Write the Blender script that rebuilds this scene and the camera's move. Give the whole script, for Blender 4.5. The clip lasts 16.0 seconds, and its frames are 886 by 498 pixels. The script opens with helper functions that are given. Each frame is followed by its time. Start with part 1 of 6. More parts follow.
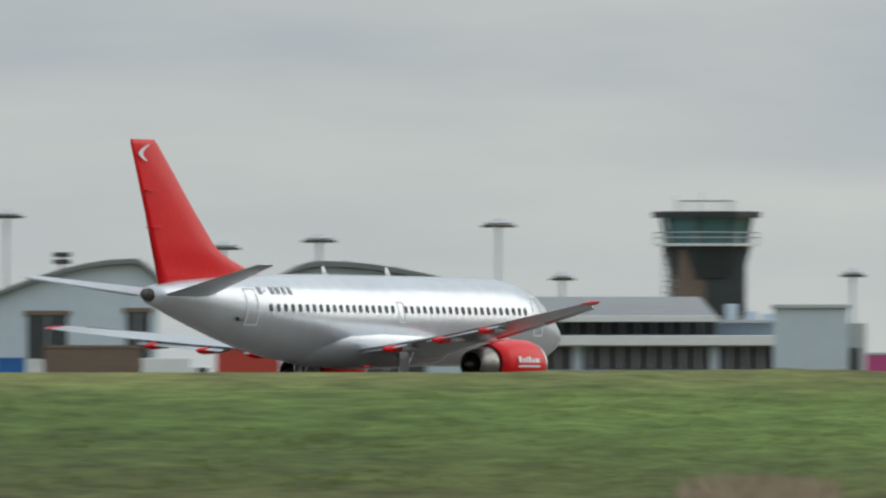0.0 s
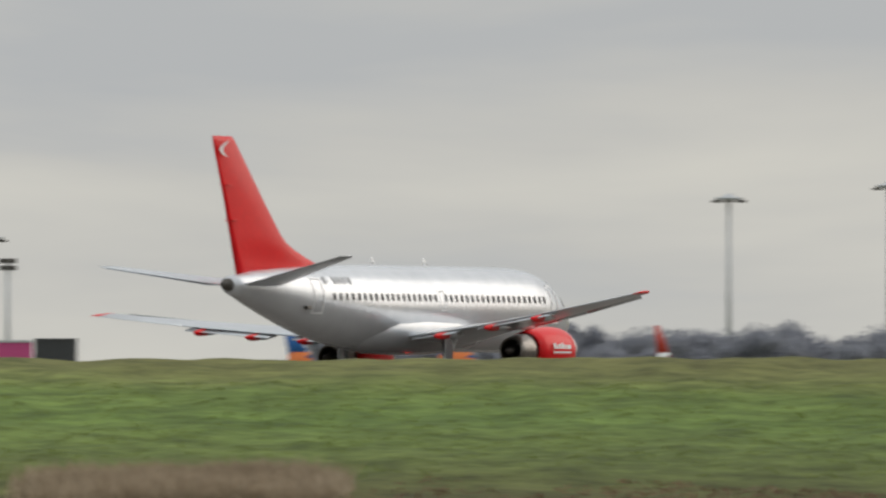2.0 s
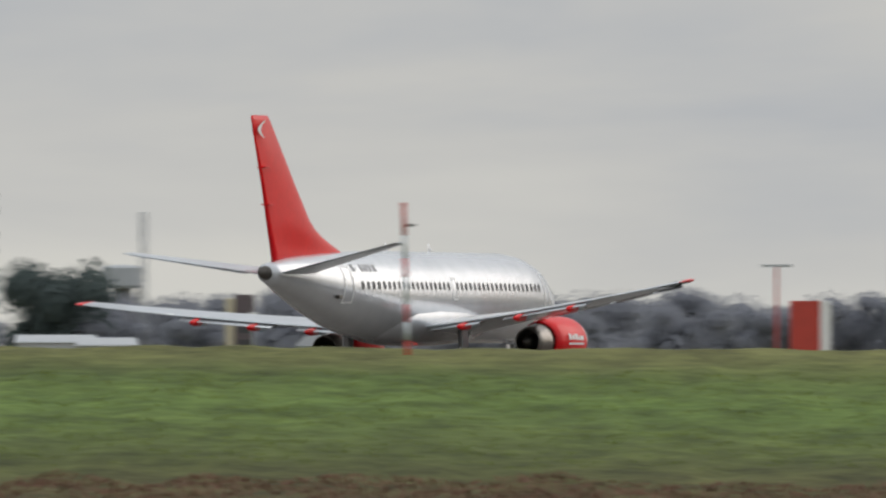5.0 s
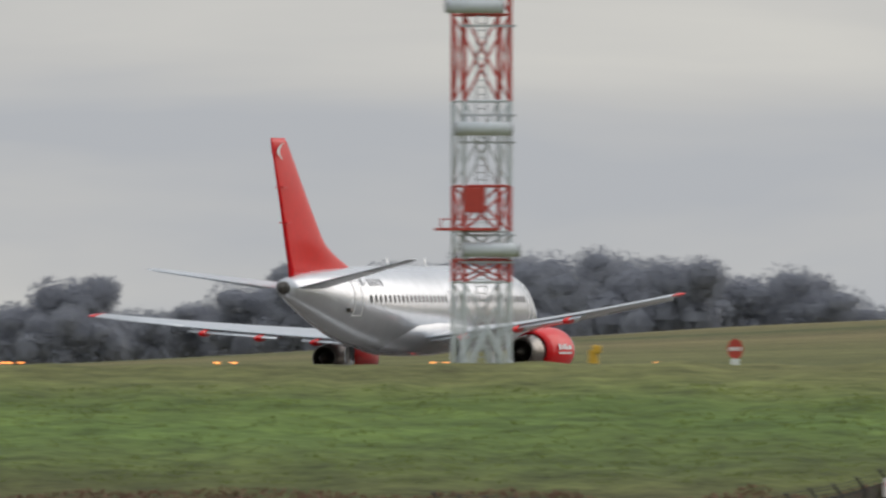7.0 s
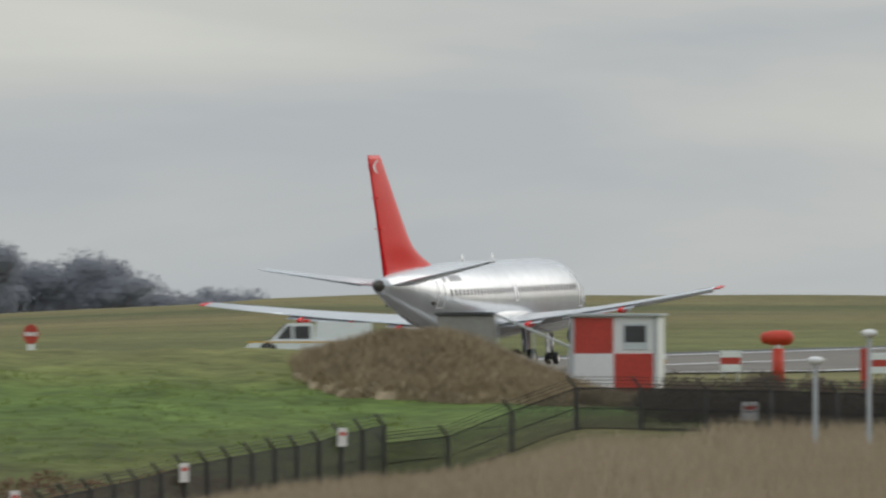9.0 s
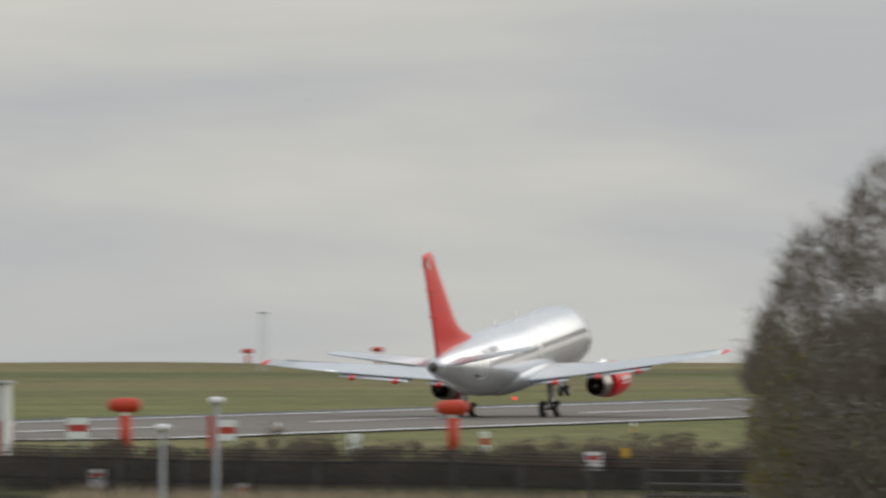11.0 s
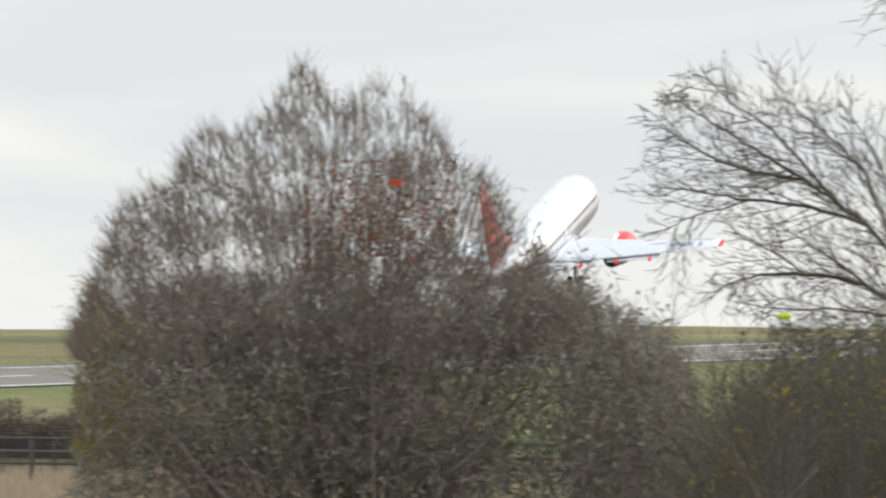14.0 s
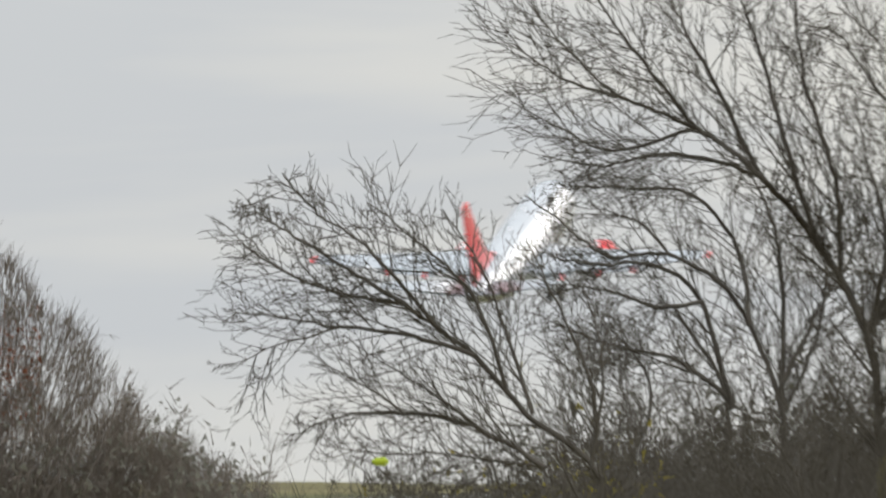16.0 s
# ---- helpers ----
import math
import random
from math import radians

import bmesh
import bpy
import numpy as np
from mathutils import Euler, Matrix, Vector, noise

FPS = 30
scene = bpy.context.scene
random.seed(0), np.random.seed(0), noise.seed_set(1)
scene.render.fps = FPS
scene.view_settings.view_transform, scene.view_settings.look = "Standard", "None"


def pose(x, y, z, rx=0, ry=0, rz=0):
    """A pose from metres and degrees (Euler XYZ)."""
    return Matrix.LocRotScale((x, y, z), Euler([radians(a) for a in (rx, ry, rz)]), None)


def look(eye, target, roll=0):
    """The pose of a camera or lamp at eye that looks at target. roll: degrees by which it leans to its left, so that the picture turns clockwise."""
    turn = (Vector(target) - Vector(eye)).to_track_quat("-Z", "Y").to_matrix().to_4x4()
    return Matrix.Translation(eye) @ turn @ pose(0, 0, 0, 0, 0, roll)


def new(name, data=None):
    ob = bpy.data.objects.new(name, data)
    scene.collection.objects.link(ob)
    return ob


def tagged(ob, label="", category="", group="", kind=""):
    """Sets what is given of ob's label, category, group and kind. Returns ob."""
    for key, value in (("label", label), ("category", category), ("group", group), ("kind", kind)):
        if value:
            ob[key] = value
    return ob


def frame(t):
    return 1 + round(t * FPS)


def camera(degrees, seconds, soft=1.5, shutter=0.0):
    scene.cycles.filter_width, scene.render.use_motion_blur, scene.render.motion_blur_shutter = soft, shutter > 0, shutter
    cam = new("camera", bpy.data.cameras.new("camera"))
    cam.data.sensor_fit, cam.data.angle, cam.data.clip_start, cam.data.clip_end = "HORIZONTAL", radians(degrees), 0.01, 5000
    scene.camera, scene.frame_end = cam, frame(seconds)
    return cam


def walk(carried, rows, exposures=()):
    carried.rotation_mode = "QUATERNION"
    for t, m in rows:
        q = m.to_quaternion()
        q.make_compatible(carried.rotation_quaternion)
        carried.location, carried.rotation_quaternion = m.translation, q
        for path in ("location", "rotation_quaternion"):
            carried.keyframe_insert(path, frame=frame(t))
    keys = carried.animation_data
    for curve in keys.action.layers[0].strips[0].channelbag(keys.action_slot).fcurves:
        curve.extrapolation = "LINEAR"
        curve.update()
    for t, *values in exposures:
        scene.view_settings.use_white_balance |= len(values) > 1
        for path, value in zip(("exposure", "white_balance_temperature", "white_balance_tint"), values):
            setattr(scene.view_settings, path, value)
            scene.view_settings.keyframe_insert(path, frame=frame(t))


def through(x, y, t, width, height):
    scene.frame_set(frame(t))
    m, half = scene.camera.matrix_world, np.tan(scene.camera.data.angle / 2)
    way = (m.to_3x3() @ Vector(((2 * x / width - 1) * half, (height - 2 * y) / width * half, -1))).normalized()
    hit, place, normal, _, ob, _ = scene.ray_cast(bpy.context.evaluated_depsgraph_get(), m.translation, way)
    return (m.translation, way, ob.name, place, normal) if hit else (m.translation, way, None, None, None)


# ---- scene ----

# The camera stands on rising ground beside the airfield, pans with a taking-off airliner, and steps forward at the end.
# VIEWS: seconds, x, y, z, tilt up and bearing in degrees (clockwise from +Y).
cam = camera(2.9938, 16.0, soft=2.3, shutter=0.5)
VIEWS = [
    (0.0, -0.0, 0.0, 1.25, 0.4144, -11.4592),
    (0.5, -0.0, 0.0, 1.25, 0.4202, -10.4527),
    (1.0, -0.0, 0.0, 1.25, 0.4507, -9.4901),
    (1.5, -0.0, 0.0, 1.25, 0.4259, -9.005),
    (2.0, -0.0, 0.0, 1.25, 0.3724, -8.3384),
    (2.5, -0.0, 0.0, 1.25, 0.4717, -7.4217),
    (3.0, -0.0, 0.0, 1.25, 0.361, -6.5967),
    (3.5, -0.0, 0.0, 1.25, 0.3075, -5.594),
    (4.0, -0.0, 0.0, 1.25, 0.3247, -4.8358),
    (4.2, -0.0, 0.0, 1.25, 0.361, -4.7861),
    (4.7, -0.0, 0.0, 1.25, 0.3532, -3.8547),
    (5.2, -0.0, 0.0, 1.25, 0.3455, -2.924),
    (5.75, -0.0, 0.0, 1.25, 0.337, -1.9223),
    (6.3, -0.0, 0.0, 1.25, 0.3285, -0.9664),
    (6.5, -0.0, 0.0, 1.25, 0.3953, -0.6513),
    (7.0, -0.0, 0.0, 1.25, 0.3896, -0.0726),
    (7.5, 0.0, 0.0, 1.25, 0.3209, 0.6207),
    (8.0, 0.0, 0.0, 1.25, 0.2903, 1.3503),
    (8.5, 0.0, 0.0, 1.25, 0.2368, 1.6578),
    (8.7, 0.0, 0.0, 1.25, 0.2884, 1.9442),
    (9.2, 0.0, 0.0, 1.25, 0.353, 2.5119),
    (9.75, 0.0, 0.0, 1.25, 0.424, 3.1158),
    (10.3, 0.0, 0.0, 1.25, 0.495, 3.6632),
    (10.8, 0.0, 0.0, 1.25, 0.5596, 4.0814),
    (11.0, 0.0, 0.0, 1.25, 0.5672, 4.513),
    (11.5, 0.0, 0.0, 1.25, 0.529, 5.0936),
    (12.0, 0.0, 0.0, 1.25, 0.4756, 5.6475),
    (12.5, 0.0, 0.0, 1.25, 0.5577, 5.8346),
    (13.0, 0.0, 0.0, 1.25, 0.6035, 6.1402),
    (13.5, 0.0, 0.0, 1.25, 0.4679, 6.4744),
    (14.0, 0.0, 0.0, 1.25, 0.4545, 6.7895),
    (14.5, 0.0, 0.0, 1.25, 0.5863, 7.309),
    (15.0, 0.0, 0.0, 1.25, 0.783, 7.7999),
    (15.5, 0.36, 2.47, 1.25, 0.7773, 8.1895),
    (16.0, 2.05, 14.35, 1.25, 0.9817, 8.1265),
]
walk(cam, [(t, pose(x, y, z, 90 + tilt, 0, -bearing)) for t, x, y, z, tilt, bearing in VIEWS],
     exposures=[(0, -0.04, 6100, 6), (1, -0.02, 6350, 8), (2, 0.0, 6600, 10), (3, -0.04, 6850, 9), (4.2, 0.0, 6600, 10), (6.3, -0.04, 6350, 12), (8.0, -0.03, 6350, 10), (8.7, -0.03, 6300, 8), (11, -0.02, 6450, 10),
                (12, 0.1, 6450, 10), (12.6, 0.45, 6550, 11), (13.5, 0.52, 6450, 11), (14.1, 0.74, 6350, 10), (15.0, 0.55, 6400, 10), (15.5, 0.42, 6450, 10), (16, 0.32, 6350, 10)])

EYE_Z = 1.25
STEP = 1 / 30000.0      # one bearing mark, in radians


def spot(mark, dist, z=0.0):
    """The place at a bearing mark (6000 is straight along +Y) and a distance from the camera."""
    a = (mark - 6000) * STEP
    return Vector((dist * math.sin(a), dist * math.cos(a), z))


def rise(marks, dist):
    """The height in the world of a thing that stands so many marks over eye level at that distance."""
    return EYE_Z + marks * STEP * dist


def smooth(x, a, b):
    t = min(1.0, max(0.0, (x - a) / (b - a)))
    return t * t * (3 - 2 * t)


# ---- light ----
world = bpy.data.worlds.new("sky")
scene.world = world
world.use_nodes = True
wn, wl = world.node_tree.nodes, world.node_tree.links
wn.clear()
SUN_EL, SUN_AZ = 24.0, 50.0     # elevation, bearing clockwise from +Y


def build_sky():
    out, bg = wn.new("ShaderNodeOutputWorld"), wn.new("ShaderNodeBackground")
    sky = wn.new("ShaderNodeTexSky")
    sky.sky_type, sky.sun_disc = "NISHITA", False
    sky.sun_elevation, sky.sun_rotation = radians(SUN_EL), radians(SUN_AZ)
    sky.air_density, sky.dust_density = 1.0, 3.0
    dim = wn.new("ShaderNodeVectorMath")
    dim.operation = "SCALE"
    dim.inputs["Scale"].default_value = 0.10
    wl.new(sky.outputs[0], dim.inputs[0])
    co = wn.new("ShaderNodeTexCoord")
    # long flat banks of cloud: fine in height, wide in bearing
    mp = wn.new("ShaderNodeMapping")
    mp.inputs["Scale"].default_value = (14, 14, 75)
    mp.inputs["Location"].default_value = (3.1, 0.4, 0.35)
    wl.new(co.outputs["Generated"], mp.inputs[0])
    nz = wn.new("ShaderNodeTexNoise")
    nz.inputs["Scale"].default_value, nz.inputs["Detail"].default_value, nz.inputs["Roughness"].default_value = 1.0, 5, 0.5
    nz.inputs["Distortion"].default_value = 0.3
    wl.new(mp.outputs[0], nz.inputs["Vector"])
    ramp = wn.new("ShaderNodeValToRGB")
    cr = ramp.color_ramp
    cr.elements[0].position, cr.elements[0].color = 0.36, (0.475, 0.50, 0.52, 1)
    cr.elements[1].position, cr.elements[1].color = 0.68, (0.67, 0.665, 0.615, 1)
    e = cr.elements.new(0.5)
    e.color = (0.57, 0.575, 0.555, 1)
    # a brighter, warmer strip along the horizon under greyer banks
    xyz, low, tip = wn.new("ShaderNodeSeparateXYZ"), wn.new("ShaderNodeMapRange"), wn.new("ShaderNodeMath")
    wl.new(co.outputs["Generated"], xyz.inputs[0])
    wl.new(xyz.outputs["Z"], low.inputs[0])
    low.inputs["From Min"].default_value, low.inputs["From Max"].default_value = 0.0, 0.024
    low.inputs["To Min"].default_value, low.inputs["To Max"].default_value = 0.045, -0.06
    tip.operation = "ADD"
    wl.new(nz.outputs["Fac"], tip.inputs[0])
    wl.new(low.outputs[0], tip.inputs[1])
    wl.new(tip.outputs[0], ramp.inputs[0])
    mix = wn.new("ShaderNodeMixRGB")
    mix.inputs[0].default_value = 0.9
    wl.new(dim.outputs[0], mix.inputs[1])
    # an overcast sky brightens from the horizon to the zenith
    high, lift = wn.new("ShaderNodeMapRange"), wn.new("ShaderNodeVectorMath")
    high.interpolation_type = "SMOOTHSTEP"
    high.inputs["From Min"].default_value, high.inputs["From Max"].default_value = 0.05, 0.75
    high.inputs["To Min"].default_value, high.inputs["To Max"].default_value = 1.0, 1.95
    wl.new(xyz.outputs["Z"], high.inputs[0])
    lift.operation = "SCALE"
    wl.new(ramp.outputs[0], lift.inputs[0])
    wl.new(high.outputs[0], lift.inputs["Scale"])
    wl.new(lift.outputs[0], mix.inputs[2])
    wl.new(mix.outputs[0], bg.inputs[0])
    bg.inputs[1].default_value = 1.0
    wl.new(bg.outputs[0], out.inputs[0])


build_sky()
sun = new("sun", bpy.data.lights.new("sun", "SUN"))
sun.data.energy, sun.data.angle, sun.data.color = 0.5, radians(40), (1.0, 0.94, 0.86)
_a, _e = radians(SUN_AZ), radians(SUN_EL)
sun.matrix_world = look((math.sin(_a) * math.cos(_e) * 100, math.cos(_a) * math.cos(_e) * 100, math.sin(_e) * 100), (0, 0, 0))


# ---- materials ----
def mat(name, col, rough=0.6, metal=0.0, col2=None, size=1.0, fine=8.0, bump=0.0, coat=0.0, stretch=(1, 1, 1), spread=0.12, emit=0.0, each=0.0, spec=0.5):
    """A painted or natural surface: two scales of noise between col and col2, with fine relief."""
    m = bpy.data.materials.new(name)
    m.use_nodes = True
    n, l = m.node_tree.nodes, m.node_tree.links
    b = n["Principled BSDF"]
    b.inputs["Roughness"].default_value, b.inputs["Metallic"].default_value = rough, metal
    b.inputs["Coat Weight"].default_value = coat
    b.inputs["Specular IOR Level"].default_value = spec
    b.inputs["Coat Roughness"].default_value = 0.08
    if col2 is None:
        col2 = tuple(c * (1 - spread * 2) for c in col)
    co, mp = n.new("ShaderNodeTexCoord"), n.new("ShaderNodeMapping")
    mp.inputs["Scale"].default_value = stretch
    l.new(co.outputs["Object"], mp.inputs[0])
    big, small = n.new("ShaderNodeTexNoise"), n.new("ShaderNodeTexNoise")
    big.inputs["Scale"].default_value, big.inputs["Detail"].default_value = size, 4
    small.inputs["Scale"].default_value, small.inputs["Detail"].default_value = fine, 3
    for k in (big, small):
        l.new(mp.outputs[0], k.inputs["Vector"])
    add = n.new("ShaderNodeMath")
    add.operation = "MULTIPLY_ADD"
    add.inputs[1].default_value = 0.5
    l.new(small.outputs["Fac"], add.inputs[0])
    half = n.new("ShaderNodeMath")
    half.operation = "MULTIPLY"
    half.inputs[1].default_value = 0.5
    l.new(big.outputs["Fac"], half.inputs[0])
    l.new(half.outputs[0], add.inputs[2])
    ramp = n.new("ShaderNodeValToRGB")
    ramp.color_ramp.elements[0].position, ramp.color_ramp.elements[0].color = 0.34, (*col2, 1)
    ramp.color_ramp.elements[1].position, ramp.color_ramp.elements[1].color = 0.64, (*col, 1)
    l.new(add.outputs[0], ramp.inputs[0])
    last = ramp.outputs[0]
    if each:
        info, hs = n.new("ShaderNodeObjectInfo"), n.new("ShaderNodeHueSaturation")
        rng = n.new("ShaderNodeMapRange")
        rng.inputs["To Min"].default_value, rng.inputs["To Max"].default_value = 1 - each, 1 + each
        l.new(info.outputs["Random"], rng.inputs[0])
        l.new(rng.outputs[0], hs.inputs["Value"])
        l.new(last, hs.inputs["Color"])
        last = hs.outputs[0]
    l.new(last, b.inputs["Base Color"])
    if bump:
        bp = n.new("ShaderNodeBump")
        bp.inputs["Strength"].default_value, bp.inputs["Distance"].default_value = 0.6, bump
        l.new(add.outputs[0], bp.inputs["Height"])
        l.new(bp.outputs[0], b.inputs["Normal"])
    if emit:
        b.inputs["Emission Color"].default_value = (*col, 1)
        b.inputs["Emission Strength"].default_value = emit
    return m


def leafy(name, col, col2, size, fine, through=0.45):
    """Thin twigs or leaves that let light through."""
    m = mat(name, col, 1.0, 0, col2, size, fine, spec=0.0)
    n, l = m.node_tree.nodes, m.node_tree.links
    b = n["Principled BSDF"]
    tr, mx = n.new("ShaderNodeBsdfTranslucent"), n.new("ShaderNodeMixShader")
    l.new(b.inputs["Base Color"].links[0].from_socket, tr.inputs[0])
    mx.inputs[0].default_value = through
    l.new(b.outputs[0], mx.inputs[1])
    l.new(tr.outputs[0], mx.inputs[2])
    l.new(mx.outputs[0], n["Material Output"].inputs[0])
    return m


M_SILVER = mat("silver_paint", (0.67, 0.69, 0.725), 0.26, 0.52, (0.59, 0.61, 0.645), 0.25, 1.6, spec=0.5, coat=0.25)
M_WING = mat("wing_paint", (0.60, 0.63, 0.67), 0.3, 0.6, (0.50, 0.53, 0.56), 0.4, 2.0)
M_RED = mat("red_paint", (0.80, 0.010, 0.014), 0.34, 0.0, (0.70, 0.008, 0.012), 0.3, 4, spec=0.18, coat=0.15)
M_CABIN = mat("cabin_window_glass", (0.11, 0.11, 0.115), 0.4, 0.0, (0.08, 0.08, 0.085), 1, 4, spec=0.15)
M_NOZZLE = mat("nozzle_metal", (0.30, 0.28, 0.26), 0.32, 0.9, (0.18, 0.165, 0.15), 1.5, 9)
M_WHITE = mat("white_paint", (0.84, 0.84, 0.84), 0.4, 0.0, (0.77, 0.77, 0.77), 0.8, 6)
M_VAN = mat("glossy_white_paint", (0.86, 0.89, 0.93), 0.2, 0.0, (0.80, 0.83, 0.87), 0.8, 6, coat=1.0)
M_DARKMETAL = mat("dark_metal", (0.13, 0.12, 0.11), 0.4, 0.8, (0.06, 0.055, 0.05), 2, 12)
M_BLACK = mat("black_rubber", (0.02, 0.02, 0.021), 0.7, 0, (0.012, 0.012, 0.013), 3, 20)
M_GLASS = mat("window_glass", (0.085, 0.085, 0.09), 0.3, 0.0, (0.065, 0.065, 0.07), 1, 4, spec=0.2)
M_STEEL = mat("bright_steel", (0.6, 0.6, 0.6), 0.25, 0.9, (0.5, 0.5, 0.5), 1, 8)
M_LINE = mat("grey_line", (0.30, 0.31, 0.33), 0.5)


# ---- building helpers ----
def part(name, bm, material, parent=None, label="", soft=False):
    """Links a bmesh, or (verts, faces), as one mesh object, under a thing or a part."""
    me = bpy.data.meshes.new(name)
    if isinstance(bm, tuple):
        me.from_pydata(bm[0], [], bm[1])
    else:
        bmesh.ops.recalc_face_normals(bm, faces=bm.faces)
        bm.to_mesh(me)
        bm.free()
    if soft:
        me.shade_smooth()
    me.materials.append(material)
    ob = new(name, me)
    ob.parent = parent
    return tagged(ob, label) if label else ob


def thing(name, label, category, group="", kind="", m=None):
    ob = tagged(new(name), label, category, group, kind)
    if m is not None:
        ob.matrix_basis = m
    return ob


def add_box(bm, lo, hi, bevel=0.0, m=None):
    vs = bmesh.ops.create_cube(bm, size=1)["verts"]
    c = [(a + b) / 2 for a, b in zip(lo, hi)]
    d = [b - a for a, b in zip(lo, hi)]
    for v in vs:
        v.co = Vector((c[i] + v.co[i] * d[i] for i in range(3)))
    if bevel:
        es = list({e for v in vs for e in v.link_edges})
        got = bmesh.ops.bevel(bm, geom=es, offset=bevel, segments=2, affect="EDGES", profile=0.5)
        vs = list({v for f in got["faces"] for v in f.verts} | {v for v in vs if v.is_valid})
    if m is not None:
        bmesh.ops.transform(bm, matrix=m, verts=vs)
    return vs


def box(lo, hi, bevel=0.0, m=None):
    bm = bmesh.new()
    add_box(bm, lo, hi, bevel, m)
    return bm


def add_rod(bm, a, b, r0, r1=None, n=8):
    a, b = Vector(a), Vector(b)
    d = b - a
    r1 = r0 if r1 is None else r1
    vs = bmesh.ops.create_cone(bm, cap_ends=True, segments=n, radius1=r0, radius2=max(r1, 1e-4), depth=d.length)["verts"]
    bmesh.ops.transform(bm, matrix=Matrix.Translation((a + b) / 2) @ d.to_track_quat("Z", "Y").to_matrix().to_4x4(), verts=vs)
    return vs


def rod(a, b, r0, r1=None, n=8):
    bm = bmesh.new()
    add_rod(bm, a, b, r0, r1, n)
    return bm


def loft(rings, closed=True, cap=True):
    """A skin over rings of equal numbers of points."""
    bm = bmesh.new()
    grid = [[bm.verts.new(p) for p in ring] for ring in rings]
    n = len(grid[0])
    for a, b in zip(grid, grid[1:]):
        for i in range(n if closed else n - 1):
            j = (i + 1) % n
            try:
                bm.faces.new((a[i], a[j], b[j], b[i]))
            except ValueError:
                pass
    if cap:
        for ring in (grid[0], grid[-1]):
            try:
                bm.faces.new(ring)
            except ValueError:
                pass
    return bm


def lathe(profile, n=32, axis="X", squash=None):
    """Turns (along, radius) pairs about an axis."""
    rings = []
    for s, r in profile:
        ring = []
        for i in range(n):
            a = 2 * math.pi * i / n
            y, z = r * math.cos(a), r * math.sin(a)
            if squash and z < 0:
                z *= squash
            ring.append((s, y, z) if axis == "X" else (y, z, s))
        rings.append(ring)
    return loft(rings)


def airfoil(le, te, thick, up, n=10):
    """A closed wing section from leading edge to trailing edge."""
    le, te, up = Vector(le), Vector(te), Vector(up)
    pts = []
    for sgn in (1, -1):
        for i in range(n + 1) if sgn == 1 else range(n - 1, 0, -1):
            s = i / n
            s = s * s * (3 - 2 * s) if i < n / 2 else s
            h = 5 * thick * (0.2969 * math.sqrt(s) - 0.126 * s - 0.3516 * s * s + 0.2843 * s ** 3 - 0.1015 * s ** 4)
            pts.append(le.lerp(te, s) + up * (h * sgn * (1.0 if sgn > 0 else 0.7)))
    return pts


# ---- airliner ----
# Forward is +X, left is +Y, up is +Z; the origin lies on the ground between the main wheels.
BODY = [(16.5, 3.05, 0.03, 0.03), (16.35, 3.07, 0.32, 0.30), (15.9, 3.12, 0.68, 0.66), (15.2, 3.22, 1.03, 1.05), (14.3, 3.36, 1.37, 1.45),
        (13.2, 3.58, 1.65, 1.78), (12.0, 3.68, 1.81, 1.94), (10.6, 3.73, 1.88, 2.0), (6, 3.73, 1.88, 2.0), (2, 3.73, 1.88, 2.0), (-2, 3.73, 1.88, 2.0),
        (-4.0, 3.75, 1.87, 1.97), (-6.0, 3.83, 1.80, 1.86), (-8.0, 3.95, 1.63, 1.65), (-10.0, 4.15, 1.38, 1.39), (-12.0, 4.36, 1.06, 1.08),
        (-13.6, 4.52, 0.77, 0.80), (-14.9, 4.63, 0.50, 0.52), (-15.5, 4.68, 0.38, 0.40)]


def body_at(x):
    for a, b in zip(BODY, BODY[1:]):
        if b[0] <= x <= a[0]:
            f = (x - a[0]) / (b[0] - a[0])
            return [a[i] + (b[i] - a[i]) * f for i in range(4)]
    return BODY[-1]


def on_side(x, z, side, out=0.0):
    """A place on the fuselage's skin at that station and height; side -1 is the right."""
    _, zc, ry, rz = body_at(x)
    q = max(-0.98, min(0.98, (z - zc) / rz))
    return Vector((x, side * (ry * math.sqrt(1 - q * q) + out), z))


def patch(x0, x1, z0, z1, side, out=0.012, n=4, corner=0.0):
    """A thin plate that follows the skin."""
    bm = bmesh.new()
    nx = max(1, int((x1 - x0) / 0.8))
    grid = []
    for i in range(nx + 1):
        x = x0 + (x1 - x0) * i / nx
        grid.append([bm.verts.new(on_side(x, z0 + (z1 - z0) * j / n, side, out)) for j in range(n + 1)])
    for i in range(nx):
        for j in range(n):
            bm.faces.new((grid[i][j], grid[i + 1][j], grid[i + 1][j + 1], grid[i][j + 1]))
    return bm


def frame_patch(x0, x1, z0, z1, side, w=0.07):
    bm = bmesh.new()
    for a, b, c, d in ((x0, x0 + w, z0, z1), (x1 - w, x1, z0, z1), (x0, x1, z0, z0 + w), (x0, x1, z1 - w, z1)):
        n = 6
        for k in range(n):
            za, zb = c + (d - c) * k / n, c + (d - c) * (k + 1) / n
            bm.faces.new([bm.verts.new(p) for p in (on_side(a, za, side, 0.016), on_side(b, za, side, 0.016), on_side(b, zb, side, 0.016), on_side(a, zb, side, 0.016))])
    return bm


